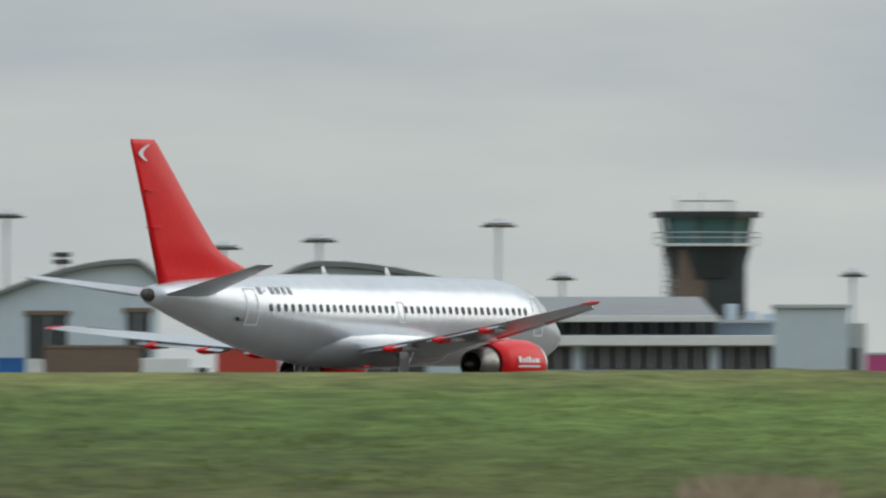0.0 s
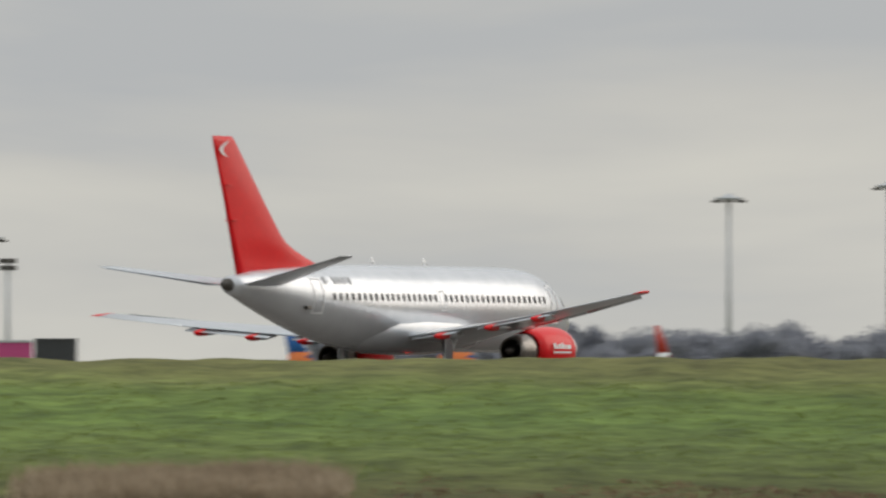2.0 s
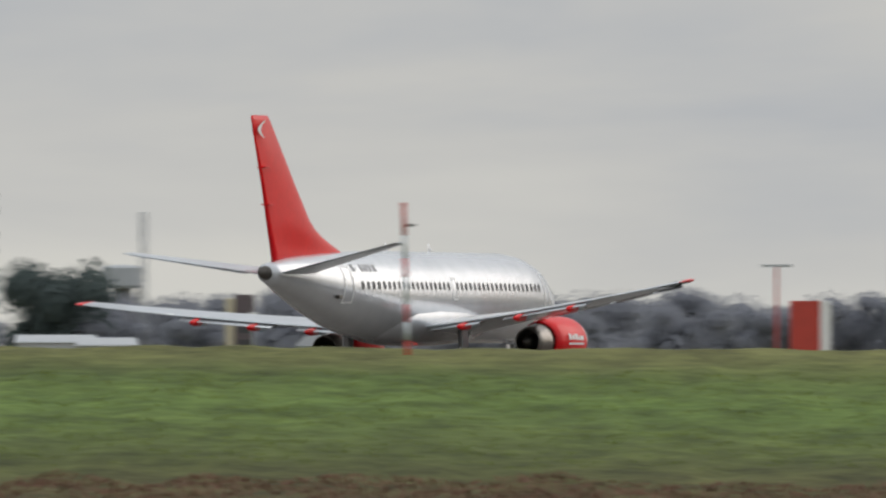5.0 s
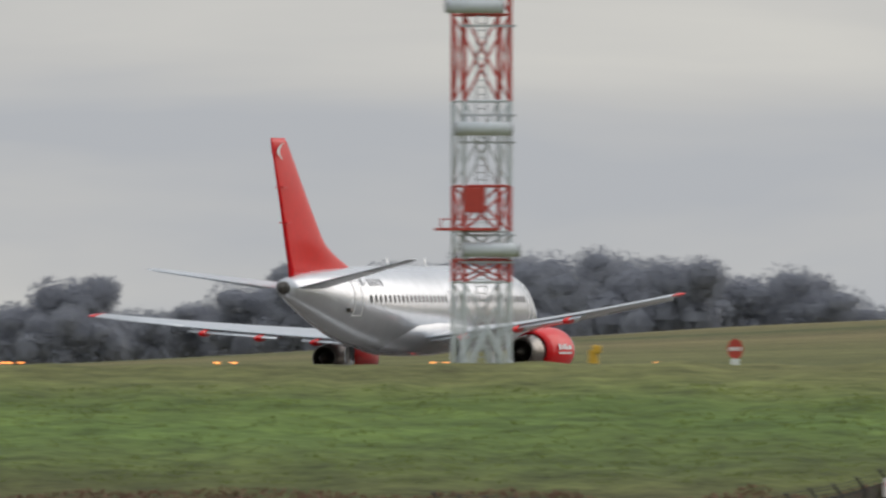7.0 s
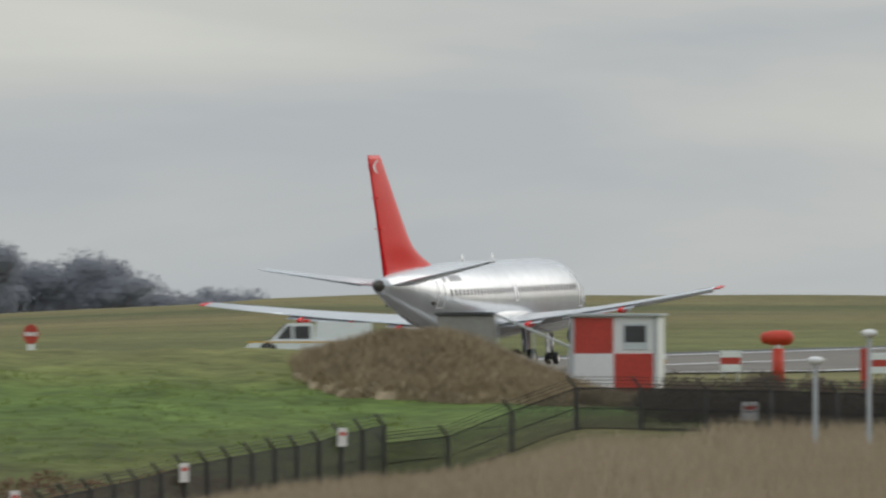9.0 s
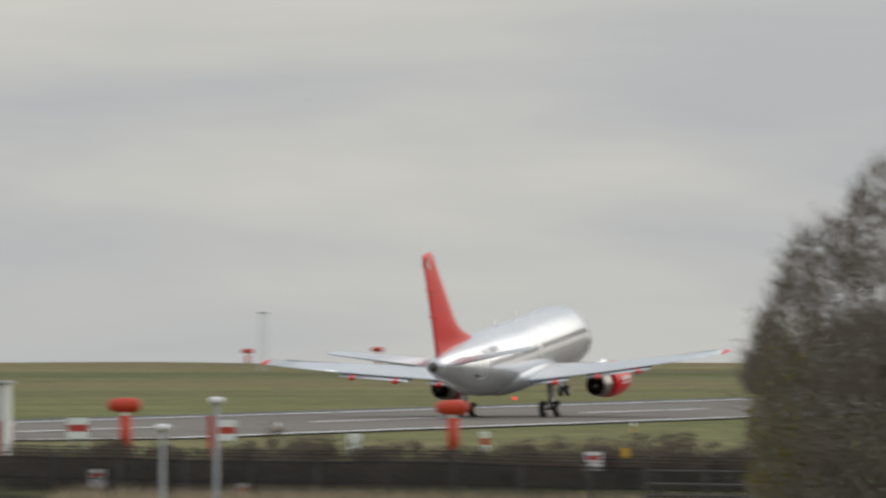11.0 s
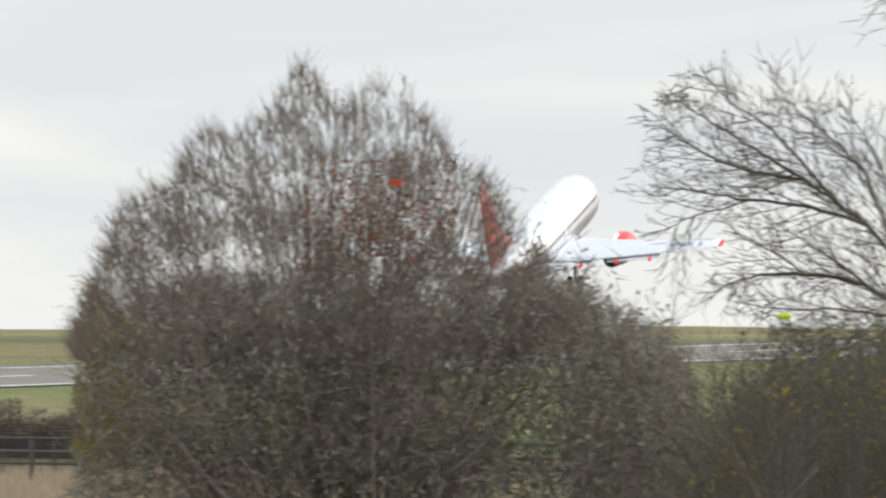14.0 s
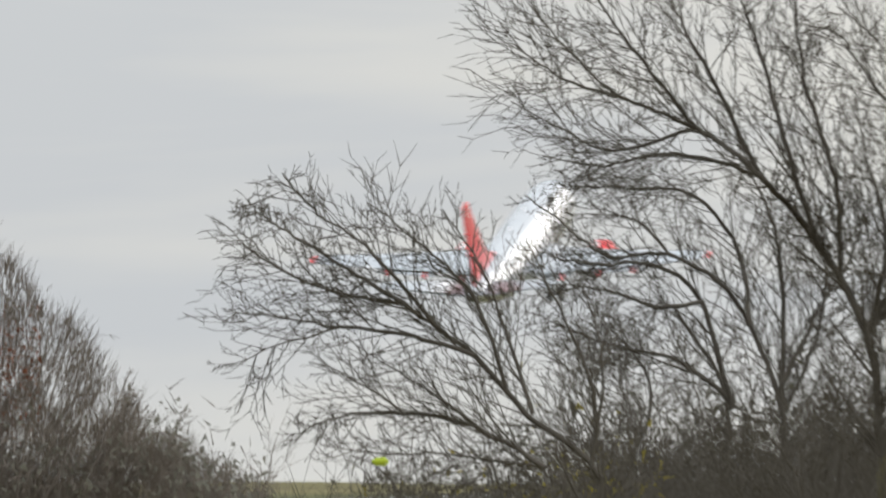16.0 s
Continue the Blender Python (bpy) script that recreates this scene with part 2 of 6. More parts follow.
def wing_section(y, side):
    """Leading edge, trailing edge and thickness of the wing at span y."""
    z = 2.42 + (y - 1.6) * 0.10 + 0.0026 * max(0, y - 4) ** 2
    if y < 5.0:
        f = (y - 1.2) / 3.8
        le, te, th = 6.1 + (3.55 - 6.1) * f, -1.75, 0.95 - 0.42 * f
    else:
        f = (y - 5.0) / 9.44
        le, te, th = 3.55 + (-1.45 - 3.55) * f, -1.75 + (-3.05 + 1.75) * f, 0.53 - 0.36 * f
    return Vector((le, side * y, z)), Vector((te, side * y, z - 0.10)), th


def build_engine(plane, side):
    cy, cz = side * 4.83, 1.62
    e = tagged(new("engine"), "red-cowled jet engine under the wing")
    e.parent = plane
    e.location = (0, cy, cz)
    part("cowling", lathe([(7.0, 0.80), (7.1, 0.88), (7.05, 0.97), (6.6, 1.08), (5.9, 1.12), (5.0, 1.10), (4.2, 1.00), (3.65, 0.88), (3.62, 0.80), (4.0, 0.78), (5.5, 0.80)], 36, squash=0.9), M_RED, e, "glossy red cowling", True)
    part("intake_lip", lathe([(6.95, 0.79), (7.12, 0.86), (7.13, 0.92), (7.0, 0.985), (6.8, 1.04), (6.8, 1.0)], 36, squash=0.9), M_STEEL, e, "polished metal lip", True)
    part("nozzle", lathe([(3.9, 0.80), (3.3, 0.77), (2.6, 0.66), (2.35, 0.60), (2.3, 0.56), (2.4, 0.52), (3.4, 0.52)], 28), M_NOZZLE, e, "heat-darkened nozzle", True)
    part("exhaust_cone", lathe([(3.3, 0.34), (2.6, 0.30), (2.1, 0.16), (1.85, 0.03)], 20), M_DARKMETAL, e, "", True)
    part("fan", lathe([(6.4, 0.80), (6.42, 0.4), (6.7, 0.18), (6.85, 0.02)], 24), M_DARKMETAL, e, "", True)
    for x0, x1, z0, z1 in ((4.55, 4.8, 0.05, 0.32), (4.86, 5.06, 0.05, 0.24), (5.12, 5.24, 0.05, 0.3), (5.3, 5.5, 0.05, 0.32), (5.56, 5.74, 0.05, 0.22), (5.8, 6.15, 0.05, 0.24), (4.5, 6.2, -0.16, -0.07)):
        bm = bmesh.new()
        for i in range(4):
            quad = []
            for a, z in ((i, z0), (i + 1, z0), (i + 1, z1), (i, z1)):
                xx = x0 + (x1 - x0) * a / 4
                r = 1.145 - 0.02 * abs(xx - 5.8) ** 1.5
                quad.append(bm.verts.new((xx, side * math.sqrt(r * r - z * z), z)))
            bm.faces.new(quad)
        part("marking_bar", bm, M_WHITE, e, "plain white marking bar")
    pyl = loft([airfoil((6.0, 0, 1.0), (1.2, 0, 0.95), 0.32, (0, 1, 0)), airfoil((4.6, 0, 1.45), (0.2, 0, 1.25), 0.30, (0, 1, 0))])
    part("pylon", pyl, M_SILVER, e, "", True)


def build_wing(plane, side):
    secs = []
    for y in (1.2, 1.9, 3.2, 5.0, 7.2, 9.5, 12.0, 14.1):
        le, te, th = wing_section(y, side)
        secs.append(airfoil(le, te, th, (0, 0, 1)))
    w = part("wing", loft(secs), M_WING, plane, "grey metal wing", True)
    tip = []
    for y in (14.1, 14.3, 14.44):
        le, te, th = wing_section(y, side)
        k = (y - 14.1) / 0.34
        tip.append(airfoil(le.lerp(te, 0.25 * k), te, th * (1.15 - 0.6 * k), (0, 0, 1)))
    part("wing_tip", loft(tip), M_RED, w, "red wing tip", True)
    # flaps, lowered behind the trailing edge
    for ya, yb in ((2.0, 4.3), (5.5, 9.6)):
        rings = []
        for y in (ya, yb):
            le, te, th = wing_section(y, side)
            rings.append(airfoil(te + Vector((0.55, 0, -0.06)), te + Vector((-0.45, 0, -0.20)), 0.14, (0, 0, 1), 6))
        part("flap", loft(rings), M_WING, w, "", True)
    le0, te0, _ = wing_section(10.0, side)
    le1, te1, _ = wing_section(13.2, side)
    part("aileron", loft([airfoil(te0 + Vector((0.5, 0, 0.03)), te0 + Vector((-0.05, 0, 0)), 0.1, (0, 0, 1), 6), airfoil(te1 + Vector((0.4, 0, 0.03)), te1 + Vector((-0.05, 0, 0)), 0.08, (0, 0, 1), 6)]), M_WING, w, "", True)
    for y, n in ((3.6, 1.1), (6.3, 1.0), (8.9, 0.9)):
        le, te, th = wing_section(y, side)
        rings = []
        for s, r in ((1.6, 0.04), (1.0, 0.12), (0.3, 0.15), (-0.35, 0.13), (-0.7, 0.09), (-0.95, 0.02)):
            c = te + Vector((s * n, 0, -0.17 - (0.05 if s < 0 else 0)))
            rings.append([c + Vector((0, r * math.cos(q * math.pi / 5), 1.25 * r * math.sin(q * math.pi / 5))) for q in range(10)])
        part("flap_fairing", loft(rings[:3]), M_WING, w, "", True)
        part("fairing_tail", loft(rings[2:]), M_RED, w, "red fairing end", True)
    # slats, drooped ahead of the leading edge
    for ya, yb in ((5.6, 9.4), (9.5, 13.4)):
        rings = []
        for y in (ya, yb):
            le, te, th = wing_section(y, side)
            rings.append(airfoil(le + Vector((0.25, 0, -0.14)), le + Vector((-0.3, 0, 0.12)), 0.14, (0, 0, 1), 6))
        part("slat", loft(rings), M_SILVER, w, "", True)


def build_gear(plane, x, y, r, name, top):
    g = tagged(new(name), "twin-wheel undercarriage leg")
    g.parent = plane
    g.location = (x, y, 0)
    part("strut", rod((0, 0, r), (0.05, 0, top), 0.09, 0.12, 10), M_STEEL, g, "", True)
    part("brace", rod((0, 0, top * 0.45), (0.75, -0.25 if y < 0 else 0.25, top), 0.05, 0.05, 6), M_STEEL, g)
    gap = 0.42 if r > 0.4 else 0.22
    part("axle", rod((0, -gap, r), (0, gap, r), 0.07, 0.07, 8), M_DARKMETAL, g)
    for s in (-1, 1):
        ring = []
        for along, rad in ((-0.15, 0.5), (-0.17, 0.8), (-0.12, 0.96), (0, 1.0), (0.12, 0.96), (0.17, 0.8), (0.15, 0.5)):
            ring.append([(rad * r * math.cos(q * math.pi / 12), s * gap + along * (1 if r > 0.4 else 0.7), r + rad * r * math.sin(q * math.pi / 12)) for q in range(24)])
        tyre = part("tyre", loft(ring), M_BLACK, g, "black rubber tyre", True)
        part("rim", rod((0, s * gap - 0.16, r), (0, s * gap + 0.16, r), r * 0.5, r * 0.45, 16), M_STEEL, tyre)
    bm = box((-0.35, -0.02, top * 0.35), (0.35, 0.02, top))
    part("gear_door", bm, M_SILVER, g).location = (0.05, -0.22 if y < 0 else 0.22, 0)
    return g


def build_airliner():
    plane = thing("airliner", "silver twin-engine airliner with red tail fin and engines", "airplane")
    rings = []
    for x, zc, ry, rz in BODY:
        rings.append([(x, ry * math.cos(2 * math.pi * i / 48), zc + rz * math.sin(2 * math.pi * i / 48)) for i in range(48)])
    fus = part("fuselage", loft(rings), M_SILVER, plane, "silver painted fuselage", True)
    part("exhaust", rod((-15.3, 0, 4.66), (-15.85, 0, 4.72), 0.36, 0.22, 20), M_DARKMETAL, fus, "dark auxiliary exhaust", True)
    # belly and wing-root fairing
    fair = []
    for x, w, h in ((7.0, 1.2, 0.75), (5.5, 1.62, 1.02), (3.0, 1.80, 1.16), (0.0, 1.84, 1.20), (-2.5, 1.76, 1.14), (-4.2, 1.45, 0.95), (-5.4, 1.1, 0.7)):
        ring = []
        for q in range(24):
            c, v = math.cos(q * math.pi / 12), math.sin(q * math.pi / 12)
            ring.append((x, w * math.copysign(abs(c) ** 0.8, c), 2.75 + h * v) if v < 0 else (x, (w - 0.12 * v) * c, 2.75 + 1.3 * v))
        fair.append(ring)
    part("belly_fairing", loft(fair), M_SILVER, fus, "", True)
    for side in (-1, 1):
        x = 11.4
        win = None
        k = 0
        while x > -8.6:
            if abs(x - 1.4) > 0.3 and not (-9.4 < x < -9.0):
                bm = bmesh.new()
                pts = [on_side(x + a, 4.14 + b, side, 0.02) for a, b in ((-0.07, -0.17), (0.07, -0.17), (0.115, -0.1), (0.115, 0.1), (0.07, 0.17), (-0.07, 0.17), (-0.115, 0.1), (-0.115, -0.1))]
                bm.faces.new([bm.verts.new(p) for p in pts])
                part("window_pane", bm, M_CABIN, fus)
            x -= 0.508
            k += 1
        for a, b, c, d in ((-10.0, -9.2, 3.35, 5.0), (12.1, 12.95, 3.05, 4.85)):
            part("door_outline", frame_patch(a, b, c, d, side), M_WHITE, fus, "white door outline")
        part("exit_outline", frame_patch(1.15, 1.65, 3.55, 4.5, side, 0.05), M_WHITE, fus)
        for i, w in enumerate((0.3, 0.12, 0.3, 0.28, 0.26, 0.28)):
            x = -9.0 + i * 0.42
            part("marking_bar", patch(x, x + w, 4.74 if i != 1 else 4.85, 5.06 if i != 1 else 4.93, side, 0.012, 2), M_LINE, fus, "plain grey marking bar")
        bm = bmesh.new()
        add_box(bm, (-10.6, side * 1.27 - 0.1, 3.55), (-10.2, side * 1.27 + 0.1, 3.72), 0.03)
        part("vent", bm, M_DARKMETAL, fus)
        # flight-deck glass
        for x0, x1 in ((14.15, 14.7), (14.75, 15.2)):
            part("cockpit_window", patch(x0, x1, 3.85, 4.3 if x0 < 14.5 else 4.1, side, 0.015, 3), M_GLASS, fus)
    part("antenna", loft([airfoil((3.5, 0, 5.6), (2.9, 0, 5.6), 0.06, (0, 1, 0), 5), airfoil((3.1, 0, 6.1), (2.9, 0, 6.1), 0.04, (0, 1, 0), 5)]), M_WHITE, fus, "white blade aerial", True)
    part("antenna", loft([airfoil((-1.5, 0, 5.6), (-2.1, 0, 5.6), 0.06, (0, 1, 0), 5), airfoil((-1.9, 0, 6.1), (-2.1, 0, 6.1), 0.04, (0, 1, 0), 5)]), M_WHITE, fus, "white blade aerial", True)
    # fin with its long fillet
    fin = part("fin", loft([airfoil((le, 0, z), (te, 0, z), th, (0, 1, 0)) for le, te, z, th in (
        (-6.4, -14.75, 4.9, 0.34), (-6.7, -14.9, 5.55, 0.30), (-8.1, -15.0, 5.95, 0.34), (-9.2, -15.1, 6.3, 0.42), (-10.0, -15.2, 6.65, 0.48), (-10.5, -15.3, 7.0, 0.48), (-11.8, -15.65, 8.3, 0.42), (-14.55, -16.6, 11.25, 0.24), (-14.8, -16.6, 11.45, 0.12))]),
        M_RED, plane, "tall glossy red tail fin", True)
    bm = bmesh.new()
    for side in (-1, 1):
        arc = []
        for i in range(9):
            q = i / 8
            arc.append(((-15.35 - 0.45 * math.sin(q * 3.0) - 0.1 * q, 11.2 - 0.7 * q), (-15.35 - 0.8 * math.sin(q * 3.0) - 0.1 * q, 11.25 - 0.78 * q)))
        for (a, b), (c, d) in zip(arc, arc[1:]):
            bm.faces.new([bm.verts.new((p[0], side * 0.135, p[1])) for p in (a, b, d, c)])
    part("emblem", bm, M_WHITE, fin, "plain white curved emblem")
    for z in (7.6, 9.2):
        part("rudder_hinge", box((-15.2 - (z - 7) * 0.22, -0.2, z), (-14.6 - (z - 7) * 0.22, 0.2, z + 0.05), 0.01), M_RED, fin)
    for side in (-1, 1):
        st = part("stabilizer", loft([airfoil((-11.5, side * 0.6, 4.72), (-15.2, side * 0.6, 4.66), 0.36, (0, 0, 1)), airfoil((-14.9, side * 6.2, 5.72), (-16.35, side * 6.2, 5.70), 0.13, (0, 0, 1)),
                                      airfoil((-15.3, side * 6.35, 5.745), (-16.3, side * 6.35, 5.735), 0.06, (0, 0, 1))]), M_WING, plane, "swept grey tailplane", True)
        part("elevator", loft([airfoil((-14.1, side * 1.2, 4.77), (-15.35, side * 1.2, 4.70), 0.12, (0, 0, 1), 6), airfoil((-15.8, side * 6.0, 5.67), (-16.42, side * 6.0, 5.64), 0.06, (0, 0, 1), 6)]), M_WING, st, "", True)
        build_wing(plane, side)
        build_engine(plane, side)
        build_gear(plane, 0, side * 2.6, 0.51, "main_gear", 2.2)
    build_gear(plane, 12.45, 0, 0.34, "nose_gear", 1.7)
    part("beacon", lathe([(1.42, 0.001), (1.36, 0.08), (1.30, 0.11), (1.22, 0.1)], 12, axis="Z"), mat("red_beacon", (1.0, 0.05, 0.04), 0.3, emit=1.5), fus, "glowing red anti-collision light", True).location = (1.5, 0, -0.25)
    return plane


airliner = build_airliner()


# ---- ground ----
def field_height(mark, d):
    """The airfield behind the bank: level by the runway, then rising to a far ridge."""
    k = min(1.0, max(0.0, (mark - 4300) / 2600))
    up = 0.0092 * max(0.0, d - 895) + 0.35 * smooth(d, 840, 940) * 0.2
    top = 5.75 + 1.0 * smooth(mark, 6700, 7300) + 0.25 * math.sin(mark * 0.0021) + 0.12 * math.sin(mark * 0.009)
    z = min(up, top) if up < top - 0.6 else top - 0.6 * math.exp(-(up - top + 0.6) / 0.6)
    z = z - 0.02 * max(0.0, d - 1650)
    left = 0.0 - 0.004 * max(0.0, d - 1200)
    east = -0.35 * smooth(mark, 7300, 7900) * (1 - smooth(d, 760, 900))
    return left * (1 - k) + z * k + east


def ground_height(x, y):
    d = math.hypot(x, y)
    a = math.atan2(x, y)
    mark = 6000 + max(-0.45, min(0.4, a)) / STEP
    e = smooth(mark, 7120, 7480)                       # 0 along the grass bank, 1 where it has ended
    crest = EYE_Z + 0.02 * math.sin(mark * 0.004) + 0.16 * smooth(mark, 2600, 3300) * (1 - smooth(mark, 4000, 5200))
    low = EYE_Z - 4.4
    near = EYE_Z - 1.7
    back = field_height(mark, max(d, 700))
    # bank
    if d > 650:
        w = crest + (back - crest) * smooth(d, 650, 690)
    elif d > 605:
        w = crest - 4.5 * ((650 - d) / 45.0) ** 1.1
    elif d > 566:
        w = crest - 4.5 - 0.072 * (605 - d)
    else:
        far = EYE_Z - 4.4 - 2.1 * (1 - smooth(mark, 6200, 7200))
        w = crest - 7.31 + (far - crest + 7.31) * smooth(566 - d, 0, 34)
    # open side
    if d > 800:
        o = back
    elif d > 650:
        o = EYE_Z - 1.75 + (field_height(mark, 800) - EYE_Z + 1.75) * (d - 650) / 150
    elif d > 560:
        o = EYE_Z - 3.5 + 1.75 * (d - 560) / 90
    else:
        o = EYE_Z - 3.5 + (low - EYE_Z + 3.5) * smooth(560 - d, 0, 200)
    z = w * (1 - e) + o * e
    if d < 120:
        z = near + (z - near) * smooth(d, 6, 120)
    if 500 < d < 720:
        z += 0.15 * (1 - 0.7 * e) * noise.noise((x * 0.55, y * 0.22, 1.7)) + 0.10 * noise.noise((x * 0.12, y * 0.06, 4.2))
    return z


def build_ground():
    az = []
    a = -math.pi
    while a < math.pi - 1e-6:
        az.append(a)
        a += 0.0009 if -0.24 < a < 0.19 else 0.06
    ds = [1.0]
    while ds[-1] < 4700:
        d = ds[-1]
        ds.append(d + (2.0 if 590 < d < 700 else 10 if 400 < d < 1700 else max(1.5, d * 0.12)))
    ds = np.array(ds)
    verts = [(0, 0, EYE_Z - 1.7)]
    for a in az:
        for d in ds:
            x, y = d * math.sin(a), d * math.cos(a)
            verts.append((x, y, ground_height(x, y)))
    n, m = len(az), len(ds)
    faces = []
    for i in range(n):
        j = (i + 1) % n
        faces.append((0, 1 + i * m, 1 + j * m))
        for k in range(m - 1):
            faces.append((1 + i * m + k, 1 + i * m + k + 1, 1 + j * m + k + 1, 1 + j * m + k))
    ob = part("ground", (verts, faces), M_GRASS, None, "", True)
    return tagged(ob, "rough green airfield grass with dry yellow patches", "ground", kind="structure")


def ground_material():
    m = mat("airfield_grass", (0.130, 0.160, 0.036), 0.9, 0, (0.070, 0.098, 0.024), 0.12, 1.3, bump=0.2, spec=0.15)
    n, l = m.node_tree.nodes, m.node_tree.links
    b = n["Principled BSDF"]
    base = b.inputs["Base Color"].links[0].from_socket
    geo = n.new("ShaderNodeNewGeometry")
    ln = n.new("ShaderNodeVectorMath")
    ln.operation = "LENGTH"
    l.new(geo.outputs["Position"], ln.inputs[0])
    wob = n.new("ShaderNodeTexNoise")
    wob.inputs["Scale"].default_value, wob.inputs["Detail"].default_value = 0.02, 4
    l.new(geo.outputs["Position"], wob.inputs["Vector"])
    add = n.new("ShaderNodeMath")
    add.operation = "MULTIPLY_ADD"
    add.inputs[1].default_value = 26
    l.new(wob.outputs["Fac"], add.inputs[0])
    l.new(ln.outputs["Value"], add.inputs[2])
    # kinds of grass by distance from the road: bracken, mown bank, crest, field, far pasture
    rp = n.new("ShaderNodeValToRGB")
    cr = rp.color_ramp
    cr.elements[0].position, cr.elements[0].color = 0.0, (0.235, 0.180, 0.105, 1)
    cr.elements[1].position, cr.elements[1].color = 1.0, (0.130, 0.118, 0.055, 1)
    for p, c in ((0.304, (0.120, 0.080, 0.045)), (0.313, (0.100, 0.125, 0.040)), (0.320, (0.108, 0.178, 0.042)), (0.3255, (0.125, 0.182, 0.044)), (0.3295, (0.245, 0.218, 0.09)), (0.352, (0.120, 0.165, 0.045)), (0.385, (0.170, 0.150, 0.066)), (0.43, (0.225, 0.178, 0.092)),
                 (0.50, (0.160, 0.160, 0.062)), (0.60, (0.185, 0.160, 0.072)), (0.66, (0.245, 0.180, 0.098)), (0.705, (0.100, 0.095, 0.048)), (0.74, (0.240, 0.180, 0.098))):
        e = cr.elements.new(p)
        e.color = (*c, 1)
    tuft = n.new('ShaderNodeTexNoise')
    tuft.inputs['Scale'].default_value, tuft.inputs['Detail'].default_value, tuft.inputs['Roughness'].default_value = 0.45, 7, 0.72
    l.new(geo.outputs['Position'], tuft.inputs['Vector'])
    dv = n.new("ShaderNodeMath")
    dv.operation = "DIVIDE"
    dv.inputs[1].default_value = 2000.0
    l.new(add.outputs[0], dv.inputs[0])
    l.new(dv.outputs[0], rp.inputs[0])
    mx = n.new("ShaderNodeMixRGB")
    mx.inputs[0].default_value = 0.62
    l.new(base, mx.inputs[1])
    l.new(rp.outputs[0], mx.inputs[2])
    hs = n.new("ShaderNodeHueSaturation")
    mr = n.new("ShaderNodeMapRange")
    mr.inputs["From Min"].default_value, mr.inputs["From Max"].default_value = 0.3, 0.7
    mr.inputs["To Min"].default_value, mr.inputs["To Max"].default_value = 0.45, 1.55
    l.new(tuft.outputs["Fac"], mr.inputs[0])
    mp2, streak, mr2, both = n.new("ShaderNodeMapping"), n.new("ShaderNodeTexNoise"), n.new("ShaderNodeMapRange"), n.new("ShaderNodeMath")
    mp2.inputs["Scale"].default_value = (0.012, 0.03, 0.0)
    l.new(geo.outputs["Position"], mp2.inputs[0])
    l.new(mp2.outputs[0], streak.inputs["Vector"])
    streak.inputs["Scale"].default_value, streak.inputs["Detail"].default_value, streak.inputs["Roughness"].default_value = 1.0, 6, 0.65
    mr2.inputs["From Min"].default_value, mr2.inputs["From Max"].default_value = 0.32, 0.68
    mr2.inputs["To Min"].default_value, mr2.inputs["To Max"].default_value = 0.64, 1.16
    l.new(streak.outputs["Fac"], mr2.inputs[0])
    both.operation = "MULTIPLY"
    l.new(mr.outputs[0], both.inputs[0])
    l.new(mr2.outputs[0], both.inputs[1])
    l.new(both.outputs[0], hs.inputs["Value"])
    l.new(mx.outputs[0], hs.inputs["Color"])
    l.new(hs.outputs[0], b.inputs["Base Color"])
    return m


M_GRASS = ground_material()
build_ground()

M_ASPHALT = mat("worn_asphalt", (0.215, 0.195, 0.172), 0.85, 0, (0.155, 0.143, 0.128), 0.05, 0.6, bump=0.01, spec=0.1)
M_DARKASPHALT = mat("dark_asphalt", (0.07, 0.072, 0.075), 0.85, 0, (0.05, 0.052, 0.055), 0.05, 0.6, bump=0.01)
M_CONCRETE = mat("concrete", (0.34, 0.33, 0.31), 0.85, 0, (0.25, 0.245, 0.23), 0.6, 5, bump=0.01)
M_ROOF = mat("grey_sheet_roof", (0.24, 0.25, 0.26), 0.45, 0.2, (0.18, 0.19, 0.2), 0.08, 0.9)
M_PALE = mat("pale_cladding", (0.60, 0.68, 0.76), 0.55, 0, (0.54, 0.62, 0.70), 0.1, 0.8)
M_BRICK = mat("brown_brick", (0.23, 0.17, 0.13), 0.85, 0, (0.17, 0.125, 0.10), 0.3, 3)
M_DARKCLAD = mat("dark_cladding", (0.05, 0.055, 0.06), 0.5, 0, (0.035, 0.04, 0.045), 0.2, 2)
M_GREENGLASS = mat("tower_glass", (0.10, 0.22, 0.21), 0.08, 0, (0.07, 0.16, 0.16), 0.3, 1, coat=0.6)
M_GALV = mat("galvanised_steel", (0.50, 0.52, 0.54), 0.55, 0.1, (0.42, 0.44, 0.46), 1, 9)
M_MASTWHITE = mat("mast_white", (0.62, 0.66, 0.68), 0.5, 0, (0.52, 0.56, 0.58), 1, 8)
M_MASTRED = mat("mast_red", (0.55, 0.06, 0.04), 0.5, 0, (0.42, 0.05, 0.035), 1, 8)
M_ORANGE = mat("orange_red_paint", (0.60, 0.050, 0.022), 0.5, 0, (0.48, 0.042, 0.018), 1.5, 8)
M_YELLOW = mat("yellow_paint", (0.72, 0.42, 0.04), 0.5, 0, (0.58, 0.33, 0.03), 2, 9)
M_BLUE = mat("blue_paint", (0.03, 0.16, 0.5), 0.4, 0, (0.025, 0.13, 0.42), 0.4, 3)
M_AMBER = mat("amber_tail", (0.75, 0.2, 0.04), 0.4, 0, (0.65, 0.16, 0.03), 0.4, 3)
M_PINK = mat("magenta_hoarding", (0.6, 0.09, 0.28), 0.6, 0, (0.5, 0.07, 0.22), 0.3, 2)
M_SIGN = mat("sign_white", (0.75, 0.72, 0.72), 0.5, 0, (0.62, 0.6, 0.6), 3, 14)
